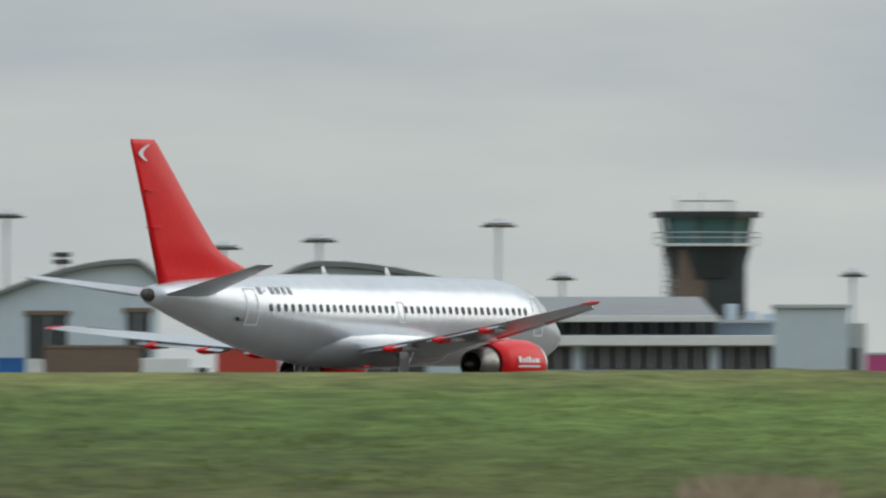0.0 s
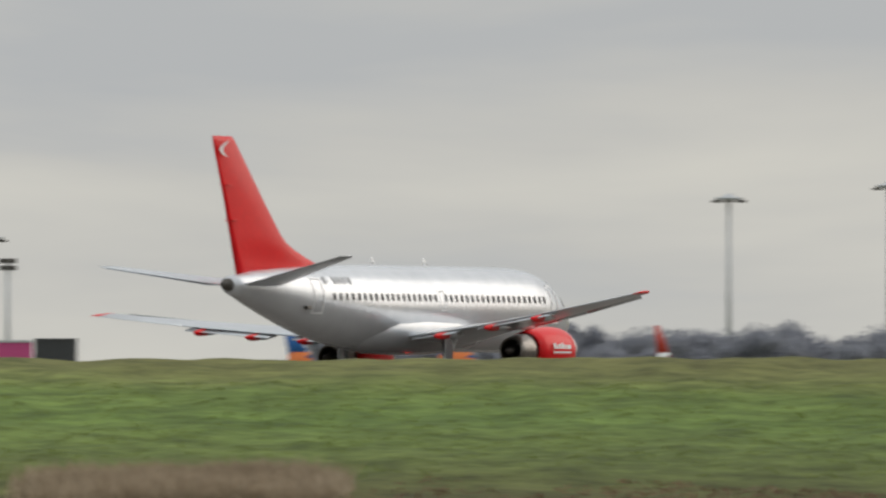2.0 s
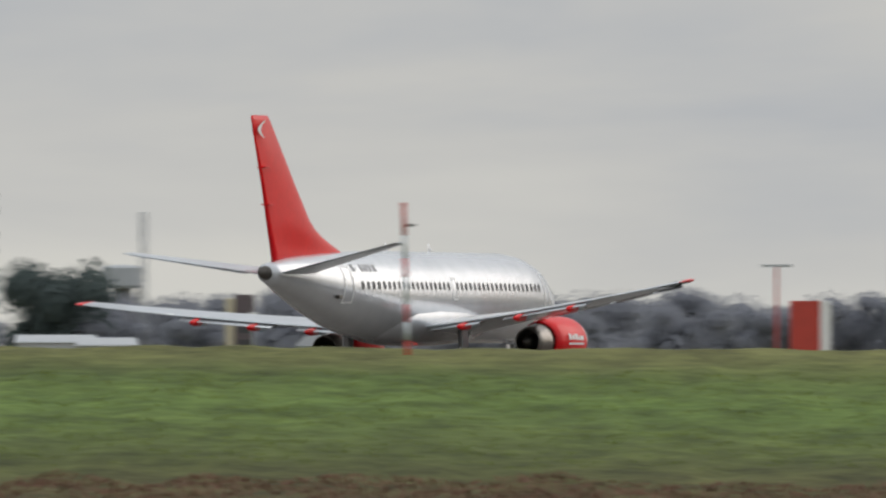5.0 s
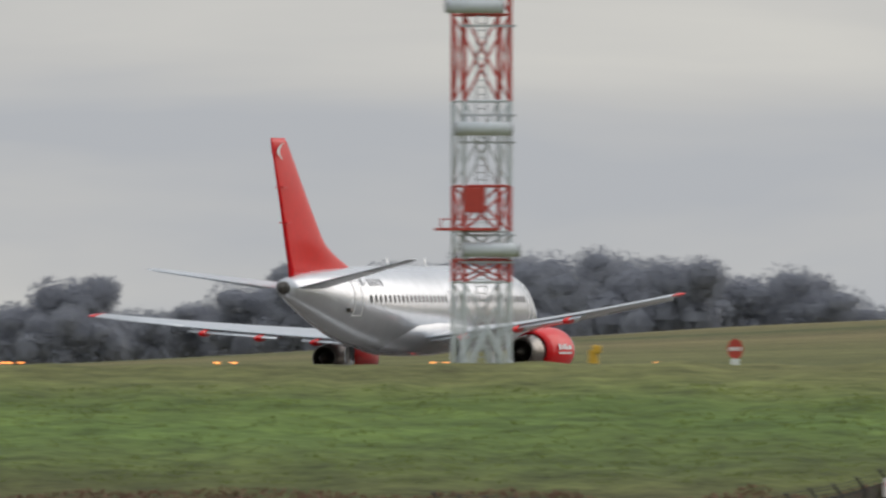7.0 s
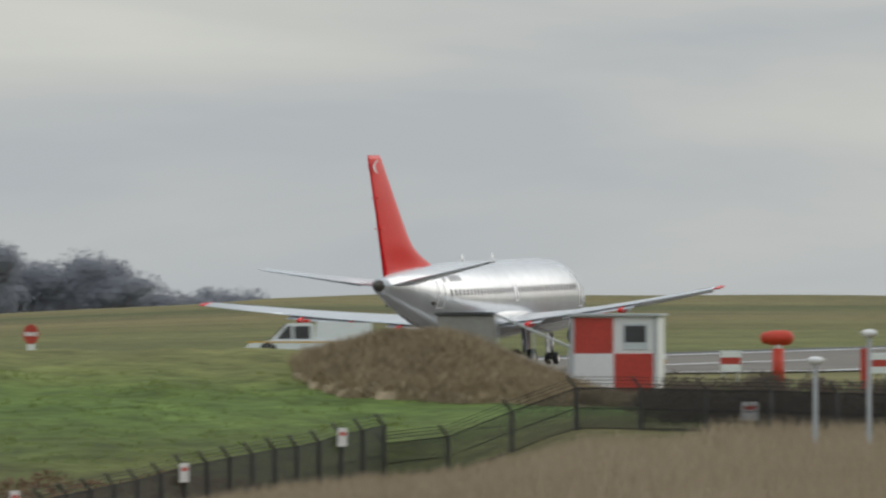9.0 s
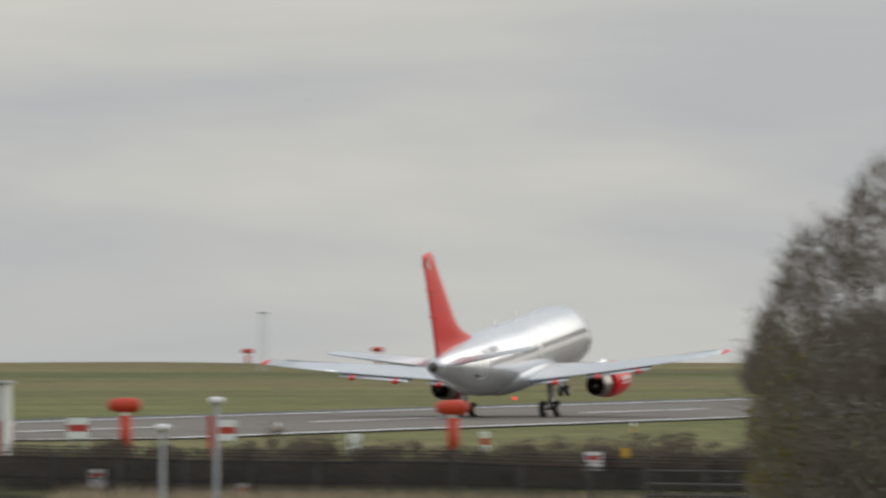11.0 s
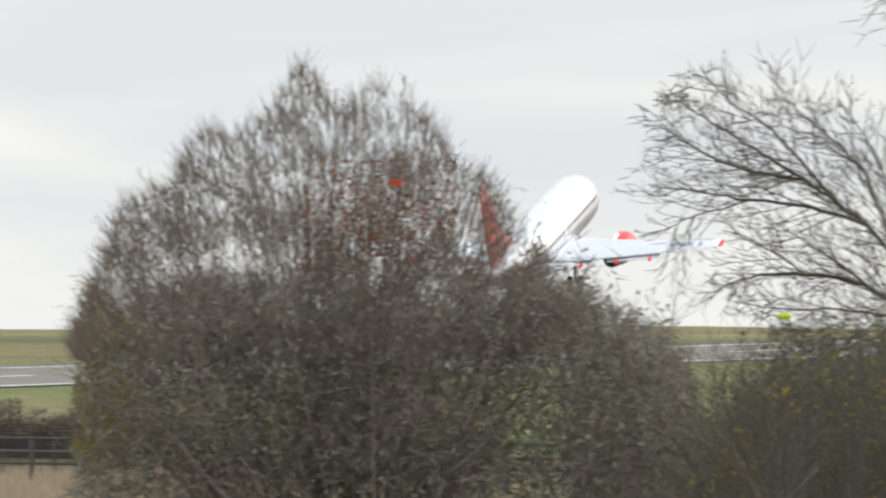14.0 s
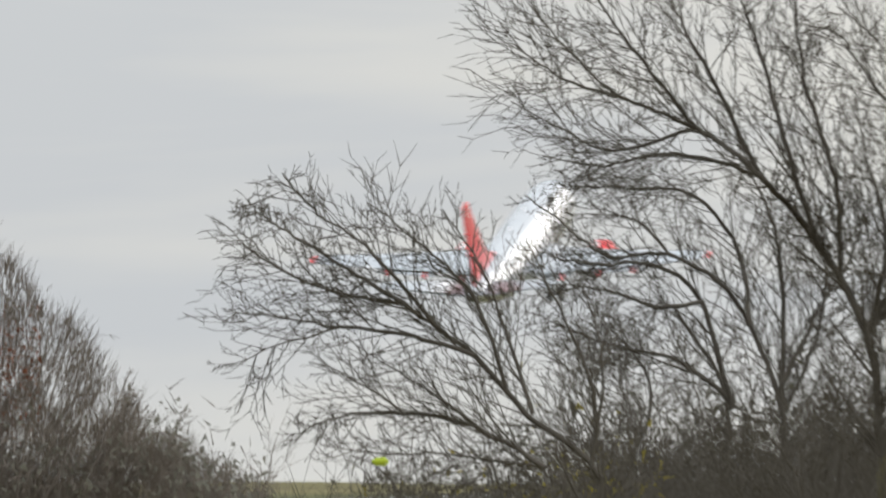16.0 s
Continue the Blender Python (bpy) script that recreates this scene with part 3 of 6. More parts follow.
M_POST = mat("weathered_post", (0.09, 0.085, 0.08), 0.9, 0, (0.055, 0.052, 0.05), 2, 14, bump=0.01, each=0.25)
M_WIRE = mat("fence_wire", (0.045, 0.045, 0.045), 0.7, 0.3, (0.03, 0.03, 0.03), 3, 20)
# bare far trees: distance haze is put into this pale blue-grey base colour
M_HAZYWOOD = leafy("hazy_winter_trees", (0.36, 0.375, 0.42), (0.29, 0.30, 0.34), 0.12, 0.6, 0.5)
M_EVERGREEN = leafy("evergreen", (0.14, 0.17, 0.165), (0.09, 0.115, 0.115), 0.2, 0.8)
M_BARK = mat("grey_brown_bark", (0.14, 0.12, 0.10), 0.95, 0, (0.08, 0.07, 0.06), 0.5, 6, bump=0.01)
M_TWIG = mat("brown_twigs", (0.235, 0.20, 0.168), 0.95, 0, (0.155, 0.13, 0.11), 0.4, 3, spec=0.1)
M_DARKTWIG = mat("dark_twigs", (0.135, 0.120, 0.098), 0.95, 0, (0.085, 0.075, 0.062), 0.6, 5, spec=0.1)
M_HEDGE = leafy("hedge_stems", (0.185, 0.15, 0.125), (0.11, 0.09, 0.076), 0.4, 3, 0.35)
M_DARKBRAMBLE = leafy("dark_bramble", (0.155, 0.145, 0.108), (0.085, 0.08, 0.06), 0.5, 4)
M_MOSS = mat("mossy_bark", (0.18, 0.16, 0.08), 0.95, 0, (0.10, 0.088, 0.055), 0.8, 5, bump=0.01)
M_BRAMBLE = leafy("dull_bramble", (0.30, 0.29, 0.24), (0.165, 0.16, 0.13), 0.35, 2.5)
M_OLIVE = leafy("olive_leaves", (0.34, 0.28, 0.06), (0.21, 0.18, 0.05), 0.8, 5)
M_REED = mat("dry_reed", (0.47, 0.375, 0.265), 0.95, 0, (0.33, 0.26, 0.18), 0.15, 1.5)
M_DRYGRASS = mat("dead_grass", (0.44, 0.35, 0.225), 0.95, 0, (0.20, 0.155, 0.10), 0.7, 3)
M_BRACKEN = mat("brown_bracken", (0.24, 0.13, 0.085), 0.95, 0, (0.15, 0.085, 0.06), 0.2, 1.5)
M_TUFT = leafy("grass_tufts", (0.20, 0.235, 0.075), (0.145, 0.185, 0.052), 0.2, 1.5, 0.5)
M_LAMPGLOW = mat("amber_lamp", (1.0, 0.35, 0.08), 0.3, emit=2.2)
M_RUST = mat("old_leaves", (0.25, 0.085, 0.04), 0.9, 0, (0.16, 0.06, 0.03), 1, 5)
M_LIME = mat("lime_cloth", (0.5, 0.62, 0.03), 0.7, 0, (0.42, 0.52, 0.03), 2, 8)
RNG = np.random.default_rng(7)

# ---- runway and apron ----
RW_DIR = Vector((math.sin(radians(19.9)), math.cos(radians(19.9)), 0))
RW_SIDE = Vector((RW_DIR.y, -RW_DIR.x, 0))
RW_START = Vector((-12.0, 752.0, 0))


def strip(name, s0, s1, c0, c1, lift, material, label, kind="structure", category="runway", parent=None, ds=8.0):
    ns, nc = max(1, int((s1 - s0) / ds)), max(1, int(abs(c1 - c0) / 4))
    verts, faces = [], []
    for i in range(ns + 1):
        for j in range(nc + 1):
            p = RW_START + RW_DIR * (s0 + (s1 - s0) * i / ns) + RW_SIDE * (c0 + (c1 - c0) * j / nc)
            verts.append((p.x, p.y, ground_height(p.x, p.y) + lift))
    for i in range(ns):
        for j in range(nc):
            a = i * (nc + 1) + j
            faces.append((a, a + 1, a + nc + 2, a + nc + 1))
    ob = part(name, (verts, faces), material, parent, label, True)
    return tagged(ob, "", category, kind=kind) if parent is None else ob


runway = strip("runway", -60, 900, -17, 17, 0.07, M_ASPHALT, "worn pale grey asphalt runway", ds=6)
strip("shoulder", -60, 900, -22, -17, 0.06, M_DARKASPHALT, "dark asphalt runway shoulder", category="runway", ds=6)
for c in (-16.4, 15.6):
    strip("edge_line", -60, 900, c, c + 1.0, 0.11, M_WHITE, "white edge line", parent=runway, ds=6)
for k in range(-1, 15):
    strip("centre_line", k * 60, k * 60 + 30, -0.45, 0.45, 0.11, M_WHITE, "white centre stripe", parent=runway, ds=6)


def build_apron():
    verts, faces = [], []
    n = 24
    for i in range(n + 1):
        for j in range(n + 1):
            x, y = -190 + 175 * i / n, 676 + 190 * j / n
            verts.append((x, y, ground_height(x, y) + 0.07))
    for i in range(n):
        for j in range(n):
            a = i * (n + 1) + j
            faces.append((a, a + n + 1, a + n + 2, a + 1))
    tagged(part("apron", (verts, faces), M_ASPHALT, None, "grey asphalt apron behind the grass bank", True), "", "apron", kind="structure")


build_apron()


# ---- scattered growth ----
def blades(name, label, material, places, height, width, lean, category="grass", parent=None):
    """Many thin upright blades as one thing that nobody could count."""
    n = len(places)
    h = height[0] + (height[1] - height[0]) * RNG.random(n)
    w = width * (0.6 + 0.8 * RNG.random(n))
    a = RNG.random(n) * math.pi
    off = np.stack([np.cos(a) * w, np.sin(a) * w, np.zeros(n)], 1)
    tip = np.stack([RNG.normal(0, lean, n) * h, RNG.normal(0, lean, n) * h, h], 1)
    p = np.array(places)
    verts = np.empty((n * 3, 3))
    verts[0::3], verts[1::3], verts[2::3] = p - off, p + off, p + tip
    faces = np.arange(n * 3).reshape(n, 3)
    ob = part(name, (verts.tolist(), faces.tolist()), material, parent, label)
    return tagged(ob, "", category, kind="stuff") if parent is None else ob


def patch_places(n, m0, m1, d0, d1, gate=None):
    out = []
    while len(out) < n:
        mark, d = m0 + (m1 - m0) * RNG.random(), d0 + (d1 - d0) * RNG.random()
        p = spot(mark, d)
        if gate is None or gate(p, mark, d):
            out.append((p.x, p.y, ground_height(p.x, p.y) - 0.03))
    return out


def crown(cx, cy, base, height, width, n, size, flat=0.35, core=0.0):
    """Twiggy triangles in an uneven dome, round solid lumps where core is above 0."""
    lobes = [(RNG.normal(0, 0.27) * width, RNG.normal(0, 0.27) * width, base + height * (flat + (0.9 - flat) * RNG.random()), 0.20 + 0.16 * RNG.random()) for _ in range(9)]
    lobes.append((0, 0, base + height * 0.62, 0.36))
    pts = []
    solid = []
    for lx, ly, lz, lr in lobes:
        m = n // len(lobes)
        v = RNG.normal(0, 1, (m, 3))
        v /= np.linalg.norm(v, axis=1)[:, None]
        v *= ((0.5 if core else 0.0) + (0.53 if core else 1.0) * RNG.random(m) ** 0.45)[:, None] * np.array([lr * width, lr * width, lr * height * 0.75])
        c = np.array([cx + lx, cy + ly, min(lz, base + height * (1 - lr * 0.7))])
        pts.append(v + c)
        if core:
            t = LUMP * np.array([lr * width, lr * width, lr * height * 0.75]) * core
            solid.append((t * (1 + 0.16 * RNG.normal(0, 1, (len(t) // 3, 1)).repeat(3, 0) * 0.5) + c).reshape(-1, 3))
    # stems and undergrowth below the dome
    m = n // 2 if core else n // 4
    low = np.stack([RNG.normal(cx, width * 0.26, m), RNG.normal(cy, width * 0.26, m), base + height * 0.6 * RNG.random(m)], 1)
    if core:
        for _ in range(9):
            t = LUMP * np.array([0.2 * width, 0.2 * width, height * (0.2 + 0.08 * RNG.random())])
            t = t * (1 + 0.12 * RNG.normal(0, 1, (len(t) // 3, 1)).repeat(3, 0))
            solid.append(t + np.array([cx + RNG.normal(0, 0.26) * width, cy + RNG.normal(0, 0.2) * width, base + height * (0.12 + 0.3 * RNG.random())]))
    pts = np.concatenate(pts + [low])
    k = len(pts)
    t = RNG.normal(0, size, (k, 2, 3)) * np.array([0.8, 0.8, 1.2])
    verts = np.empty((k * 3, 3))
    verts[0::3], verts[1::3], verts[2::3] = pts, pts + t[:, 0], pts + t[:, 1]
    return np.concatenate([verts] + solid) if solid else verts


def lump():
    bm = bmesh.new()
    bmesh.ops.create_icosphere(bm, subdivisions=2, radius=1)
    out = np.array([tuple(v.co * (1 + 0.14 * noise.noise(v.co * 2.3))) for f in bm.faces for v in f.verts])
    bm.free()
    return out


LUMP = lump()


def wood(name, label, runs, material=M_HAZYWOOD, size=0.17, n=5200):
    """Belts of far trees: runs of (first mark, last mark, distance, low top, high top) with tops in marks over eye level."""
    chunks = []
    for m0, m1, d, t0, t1 in runs:
        mark = m0
        while mark < m1:
            r = d * (0.97 + 0.06 * RNG.random())
            p = spot(mark, r)
            g = ground_height(p.x, p.y)
            top = rise(t0 + (t1 - t0) * RNG.random() ** 1.3, r)
            h = max(2.0, (top - g) * 1.05)
            w = h * (0.75 + 0.5 * RNG.random()) if h < 14 else h * (0.6 + 0.35 * RNG.random())
            chunks.append(crown(p.x, p.y, g, h, w, n, size * (0.7 + 0.03 * h), 0.35, 0.58))
            mark += w * 0.42 / (d * STEP)
    v = np.concatenate(chunks)
    return tagged(part(name, (v.tolist(), np.arange(len(v)).reshape(-1, 3).tolist()), material, None, label), "", "trees", kind="stuff")


wood("far_wood", "distant bare winter wood on the skyline, coloured pale with haze",
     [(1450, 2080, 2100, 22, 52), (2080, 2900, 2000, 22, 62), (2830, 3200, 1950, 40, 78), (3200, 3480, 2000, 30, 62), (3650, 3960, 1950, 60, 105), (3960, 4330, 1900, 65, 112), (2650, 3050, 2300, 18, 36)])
wood("field_wood", "leafless wood beyond the airfield, haze in its pale blue-grey colour",
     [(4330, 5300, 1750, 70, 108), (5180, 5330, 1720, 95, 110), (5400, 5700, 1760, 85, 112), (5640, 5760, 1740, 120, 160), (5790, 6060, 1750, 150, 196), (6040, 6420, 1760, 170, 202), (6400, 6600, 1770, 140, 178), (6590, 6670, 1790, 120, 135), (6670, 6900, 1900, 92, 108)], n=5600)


def far_tree(mark, d, top, wide, label, material=M_HAZYWOOD, n=5000, size=0.24):
    p = spot(mark, d)
    g = ground_height(p.x, p.y)
    t = thing("tree", label, "tree", m=Matrix.Translation((p.x, p.y, g)))
    h, w = rise(top, d) - g, wide * d * STEP
    part("trunk", rod((0, 0, -0.3), (0, 0, h * 0.55), w * 0.045, w * 0.02, 8), M_BARK, t)
    v = crown(0, 0, 0.4, h, w * 0.95, n, size, 0.35, 0.62)
    part("crown", (v.tolist(), np.arange(len(v)).reshape(-1, 3).tolist()), material, t)
    return t


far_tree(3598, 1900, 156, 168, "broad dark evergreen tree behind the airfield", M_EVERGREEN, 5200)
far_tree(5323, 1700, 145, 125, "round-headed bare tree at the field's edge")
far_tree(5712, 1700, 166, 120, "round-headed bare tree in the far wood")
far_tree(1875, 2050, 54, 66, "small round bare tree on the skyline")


# ---- terminal side ----
def facing(mark, d, z=0.0, turn=0.0):
    """A pose with +X across the view, +Y away from the camera."""
    p = spot(mark, d, z)
    return Matrix.Translation(p) @ pose(0, 0, 0, 0, 0, -math.degrees((mark - 6000) * STEP) + turn)


def build_control_tower():
    d = 1400
    k = d * STEP
    t = thing("control_tower", "brown airport control tower with green-tinted glass cab", "control tower", m=facing(466, d, 0, 12))
    z = lambda e: rise(e, d)
    part("shaft", box((-2.7, -2.5, -1.5), (2.7, 2.5, z(216)), 0.15), M_BRICK, t, "brown brick shaft")
    part("shaft_panel", box((-0.6, -2.62, z(100)), (2.78, 2.6, z(216)), 0.1), M_DARKCLAD, t)

    def tier(r0, z0, r1, z1, n=8, turn=22.5):
        rings = []
        for r, h in ((r0, z0), (r1, z1)):
            rings.append([(r * math.cos(radians(turn + 360 * i / n)), r * math.sin(radians(turn + 360 * i / n)), h) for i in range(n)])
        return loft(rings)
    part("lower_cab", tier(3.0, z(165), 3.75, z(222)), M_DARKCLAD, t, "dark flared lower cab")
    part("gallery", tier(4.35, z(222), 4.35, z(226.5)), M_WHITE, t, "white gallery edge")
    cab = part("cab_glass", tier(3.3, z(226.5), 3.75, z(272)), M_GREENGLASS, t, "green-tinted glass cab")
    for i in range(8):
        a = radians(22.5 + 45 * i)
        part("mullion", rod((3.33 * math.cos(a), 3.33 * math.sin(a), z(226)), (3.78 * math.cos(a), 3.78 * math.sin(a), z(272)), 0.14, 0.14, 6), M_DARKCLAD, cab)
        part("gallery_post", rod((4.3 * math.cos(a), 4.3 * math.sin(a), z(226)), (4.3 * math.cos(a), 4.3 * math.sin(a), z(247)), 0.05, 0.05, 6), M_GALV, t)
    for e in (237, 246):
        pts = [(4.3 * math.cos(radians(22.5 + 45 * i)), 4.3 * math.sin(radians(22.5 + 45 * i)), z(e)) for i in range(9)]
        bm = bmesh.new()
        for a, b in zip(pts, pts[1:]):
            add_rod(bm, a, b, 0.06, 0.06, 5)
        part("gallery_rail", bm, M_GALV, t)
    part("roof", tier(4.5, z(272), 4.55, z(283)), M_DARKCLAD, t, "dark overhanging flat roof")
    bm = bmesh.new()
    for i in range(8):
        a = radians(45 * i)
        add_rod(bm, (2.3 * math.cos(a), 2.3 * math.sin(a), z(283)), (2.3 * math.cos(a), 2.3 * math.sin(a), z(302)), 0.05, 0.05, 5)
        add_rod(bm, (2.3 * math.cos(a), 2.3 * math.sin(a), z(302)), (2.3 * math.cos(a + 0.785), 2.3 * math.sin(a + 0.785), z(302)), 0.06, 0.06, 5)
    part("roof_rail", bm, M_GALV, t)
    for x, e in ((-2.6, 312), (1.6, 306), (-0.4, 318)):
        part("aerial", rod((x, 0, z(282)), (x, 0, z(e)), 0.05, 0.03, 5), M_GALV, t)
    bm = bmesh.new()
    for i in range(12):
        add_rod(bm, (-3.7, -0.4, z(110 + 10 * i)), (-2.6, -0.4, z(110 + 10 * i)), 0.05, 0.05, 4)
    for x in (-3.7, -3.2):
        add_rod(bm, (x, -0.4, z(100)), (x, -0.4, z(226)), 0.06, 0.06, 4)
    part("ladder", bm, M_GALV, t)


def build_hangar(name, m0, m1, d, peak_mark, peak, eave_l, eave_r, doors, label):
    k = d * STEP
    w = (m1 - m0) * k
    c = (m0 + m1) / 2
    t = thing(name, label, "hangar", m=facing(c, d))
    pk = (peak_mark - c) * k
    zl, zr, zp = rise(eave_l, d), rise(eave_r, d), rise(peak, d)
    prof = [(-w / 2, zl)] + [(-w / 2 + (pk + w / 2) * i / 6, zl + (zp - zl) * math.sin(i / 6 * math.pi / 2)) for i in range(1, 7)] + [(pk + (w / 2 - pk) * i / 6, zr + (zp - zr) * math.cos(i / 6 * math.pi / 2)) for i in range(1, 7)]
    wall = [[(-w / 2 + 0.4, y, -1.2), (w / 2 - 0.4, y, -1.2)] + [(x * 0.985, y, zz - 0.5) for x, zz in reversed(prof)] for y in (0, 42)]
    part("wall", loft(wall), M_PALE, t, "pale blue-grey sheet wall")
    roof = [[(x, y, zz) for x, zz in prof] + [(x, y, zz - 0.45) for x, zz in reversed(prof)] for y in (-0.8, 43)]
    rf = part("roof", loft(roof), M_ROOF, t, "low curved grey metal roof")
    for i in range(1, len(prof) - 1, 2):
        part("roof_rib", rod((prof[i][0], -0.8, prof[i][1] + 0.05), (prof[i][0], 43, prof[i][1] + 0.05), 0.09, 0.09, 4), M_GALV, rf)
    for a, b, e in doors:
        x0, x1 = (a - c) * k, (b - c) * k
        dr = part("hangar_door", box((x0, -0.15, -1.0), (x1, 0.05, rise(e, d)), 0.02), M_DARKCLAD, t, "dark sliding door")
        n = max(2, int((x1 - x0) / 2.2))
        for i in range(1, n):
            x = x0 + (x1 - x0) * i / n
            part("door_rail", box((x - 0.05, -0.2, -1.0), (x + 0.05, -0.14, rise(e, d))), M_GALV, dr)
        part("door_header", box((x0 - 0.3, -0.25, rise(e, d)), (x1 + 0.3, 0.05, rise(e, d) + 0.4), 0.02), M_BRICK, t)


def build_terminal():
    d = 1300
    k = d * STEP
    c = 380
    t = thing("terminal_building", "long low terminal with grey roof and dark window bands", "terminal", m=facing(c, d))
    X = lambda m: (m - c) * k
    z = lambda e: rise(e, d)
    part("wall", box((X(120), 0, -1.2), (X(596), 16, z(60)), 0.05), M_PALE, t, "pale lower walls")
    part("upper_wall", box((X(150), 2.5, z(60)), (X(486), 16, z(92)), 0.05), M_PALE, t)
    rf = loft([[(X(100), -1.2, z(93)), (X(484), -1.2, z(93)), (X(484), -1.2, z(99)), (X(100), -1.2, z(99))], [(X(120), 14, z(130)), (X(455), 14, z(130)), (X(455), 14, z(134)), (X(120), 14, z(134))]])
    part("roof", rf, M_ROOF, t, "sloping grey sheet roof")
    part("fascia", box((X(100), -1.5, z(88)), (X(487), -1.22, z(99)), 0.03), M_WHITE, t, "white fascia band")
    part("canopy", box((X(110), -1.6, z(46)), (X(596), 0.1, z(64)), 0.06), M_WHITE, t, "white canopy band")
    part("balcony_roof", box((X(486), 1.0, z(86)), (X(600), 14, z(92)), 0.05), M_GALV, t)
    part("stair_block", box((X(486), 3.0, z(60)), (X(596), 13, z(86)), 0.05), M_PALE, t)
    for e0, e1, m0, m1, y in ((66, 88, 150, 484, 2.42), (4, 44, 120, 590, -0.06)):
        n = int((m1 - m0) / 27)
        for i in range(n):
            a, b = m0 + (m1 - m0) * i / n, m0 + (m1 - m0) * (i + 1) / n
            wd = part("window", box((X(a) + 0.06, y - 0.03, z(e0)), (X(b) - 0.06, y + 0.1, z(e1))), M_GLASS, t, "dark window")
            part("window_frame", box((X(b) - 0.07, y - 0.1, z(e0)), (X(b) + 0.07, y + 0.1, z(e1))), M_GALV, wd)
    for m in (238, 480, 592):
        part("pier", box((X(m) - 0.35, -0.5, -1.2), (X(m) + 0.35, 0.1, z(46)), 0.04), M_PALE, t)
    for m, h in ((500, 120), (535, 108), (565, 104)):
        part("roof_unit", box((X(m), 4, z(90)), (X(m + 22), 7, z(h)), 0.1), M_PALE, t)


def build_block():
    d = 1270
    k = d * STEP
    t = thing("cargo_shed", "plain pale blue flat-roofed shed", "building", m=facing(650, d))
    X = lambda m: (m - 650) * k
    z = lambda e: rise(e, d)
    part("wall", box((X(585), 0, -1.2), (X(716), 14, z(112)), 0.05), M_PALE, t, "pale blue ribbed wall")
    part("parapet", box((X(581), -0.3, z(112)), (X(720), 14.3, z(119)), 0.04), M_GALV, t)
    for i in range(1, 12):
        part("wall_seam", box((X(585 + 11 * i) - 0.02, -0.04, -1), (X(585 + 11 * i) + 0.02, 0.0, z(112))), M_GALV, t)
    part("lean_to", box((X(716), 1, -1.2), (X(748), 10, z(86)), 0.05), M_GALV, t)
    part("lean_to_door", box((X(720), 0.9, -1.2), (X(736), 1.0, z(42))), M_DARKCLAD, t)


build_control_tower()
build_hangar("hangar", -800, -500, 1500, -548, 200, 138, 165, ((-735, -665, 100), (-560, -520, 105)), "pale hangar with a low curved grey roof")
build_hangar("hangar", -300, 60, 1350, -215, 196, 165, 152, ((-175, -30, 108),), "broad pale hangar with dark sliding doors")
build_terminal()
build_block()


def sheds():
    for m0, m1, d, e0, e1, material, name, label, cat in (
            (750, 906, 1330, 5, 33, M_PINK, "hoarding", "magenta painted hoarding panels", "hoarding"),
            (912, 985, 1320, 0, 36, M_DARKCLAD, "container", "dark steel freight container", "container"),
            (-790, -738, 1150, 0, 24, M_BLUE, "container", "blue steel freight container", "container"),
            (-738, -708, 1150, 0, 22, M_WHITE, "container", "white steel freight container", "container"),
            (-705, -535, 1200, 0, 46, M_BRICK, "garage_block", "low brown brick garage block", "building"),
            (-400, -290, 1180, 0, 44, M_MASTRED, "container", "red steel freight container", "container")):
        k = d * STEP
        w = (m1 - m0) * k
        t = thing(name, label, cat, m=facing((m0 + m1) / 2, d))
        h = rise(e1, d)
        part("body", box((-w / 2, 0, -1.0), (w / 2, 2.6, h), 0.04), material, t)
        n = max(3, int(w / 0.9))
        for i in range(n + 1):
            x = -w / 2 + w * i / n
            part("rib", box((x - 0.05, -0.05, -1.0), (x + 0.05, 0.0, h - 0.1)), material, t)
        part("top_rail", box((-w / 2 - 0.03, -0.08, h - 0.16), (w / 2 + 0.03, 0.0, h + 0.03)), material if material is not M_PINK else M_GALV, t)


sheds()


def box_truck():
    d = 1150
    k = d * STEP
    t = thing("box_truck", "white box truck parked by the hangars", "truck", m=facing(-476, d))
    part("cargo_box", box((-2.2, 0, 0.2), (1.1, 2.2, rise(24, d)), 0.05), M_WHITE, t)
    part("cab", box((1.15, 0.05, 0.1), (2.4, 2.1, rise(10, d)), 0.15), M_WHITE, t)
    part("windscreen", box((1.6, 0.0, 1.0), (2.3, 0.05, rise(7, d)), 0.02), M_GLASS, t)
    for x in (-1.5, 1.7):
        part("wheel", rod((x, -0.02, 0.0), (x, 0.3, 0.0), 0.45, 0.45, 16), M_BLACK, t)


box_truck()


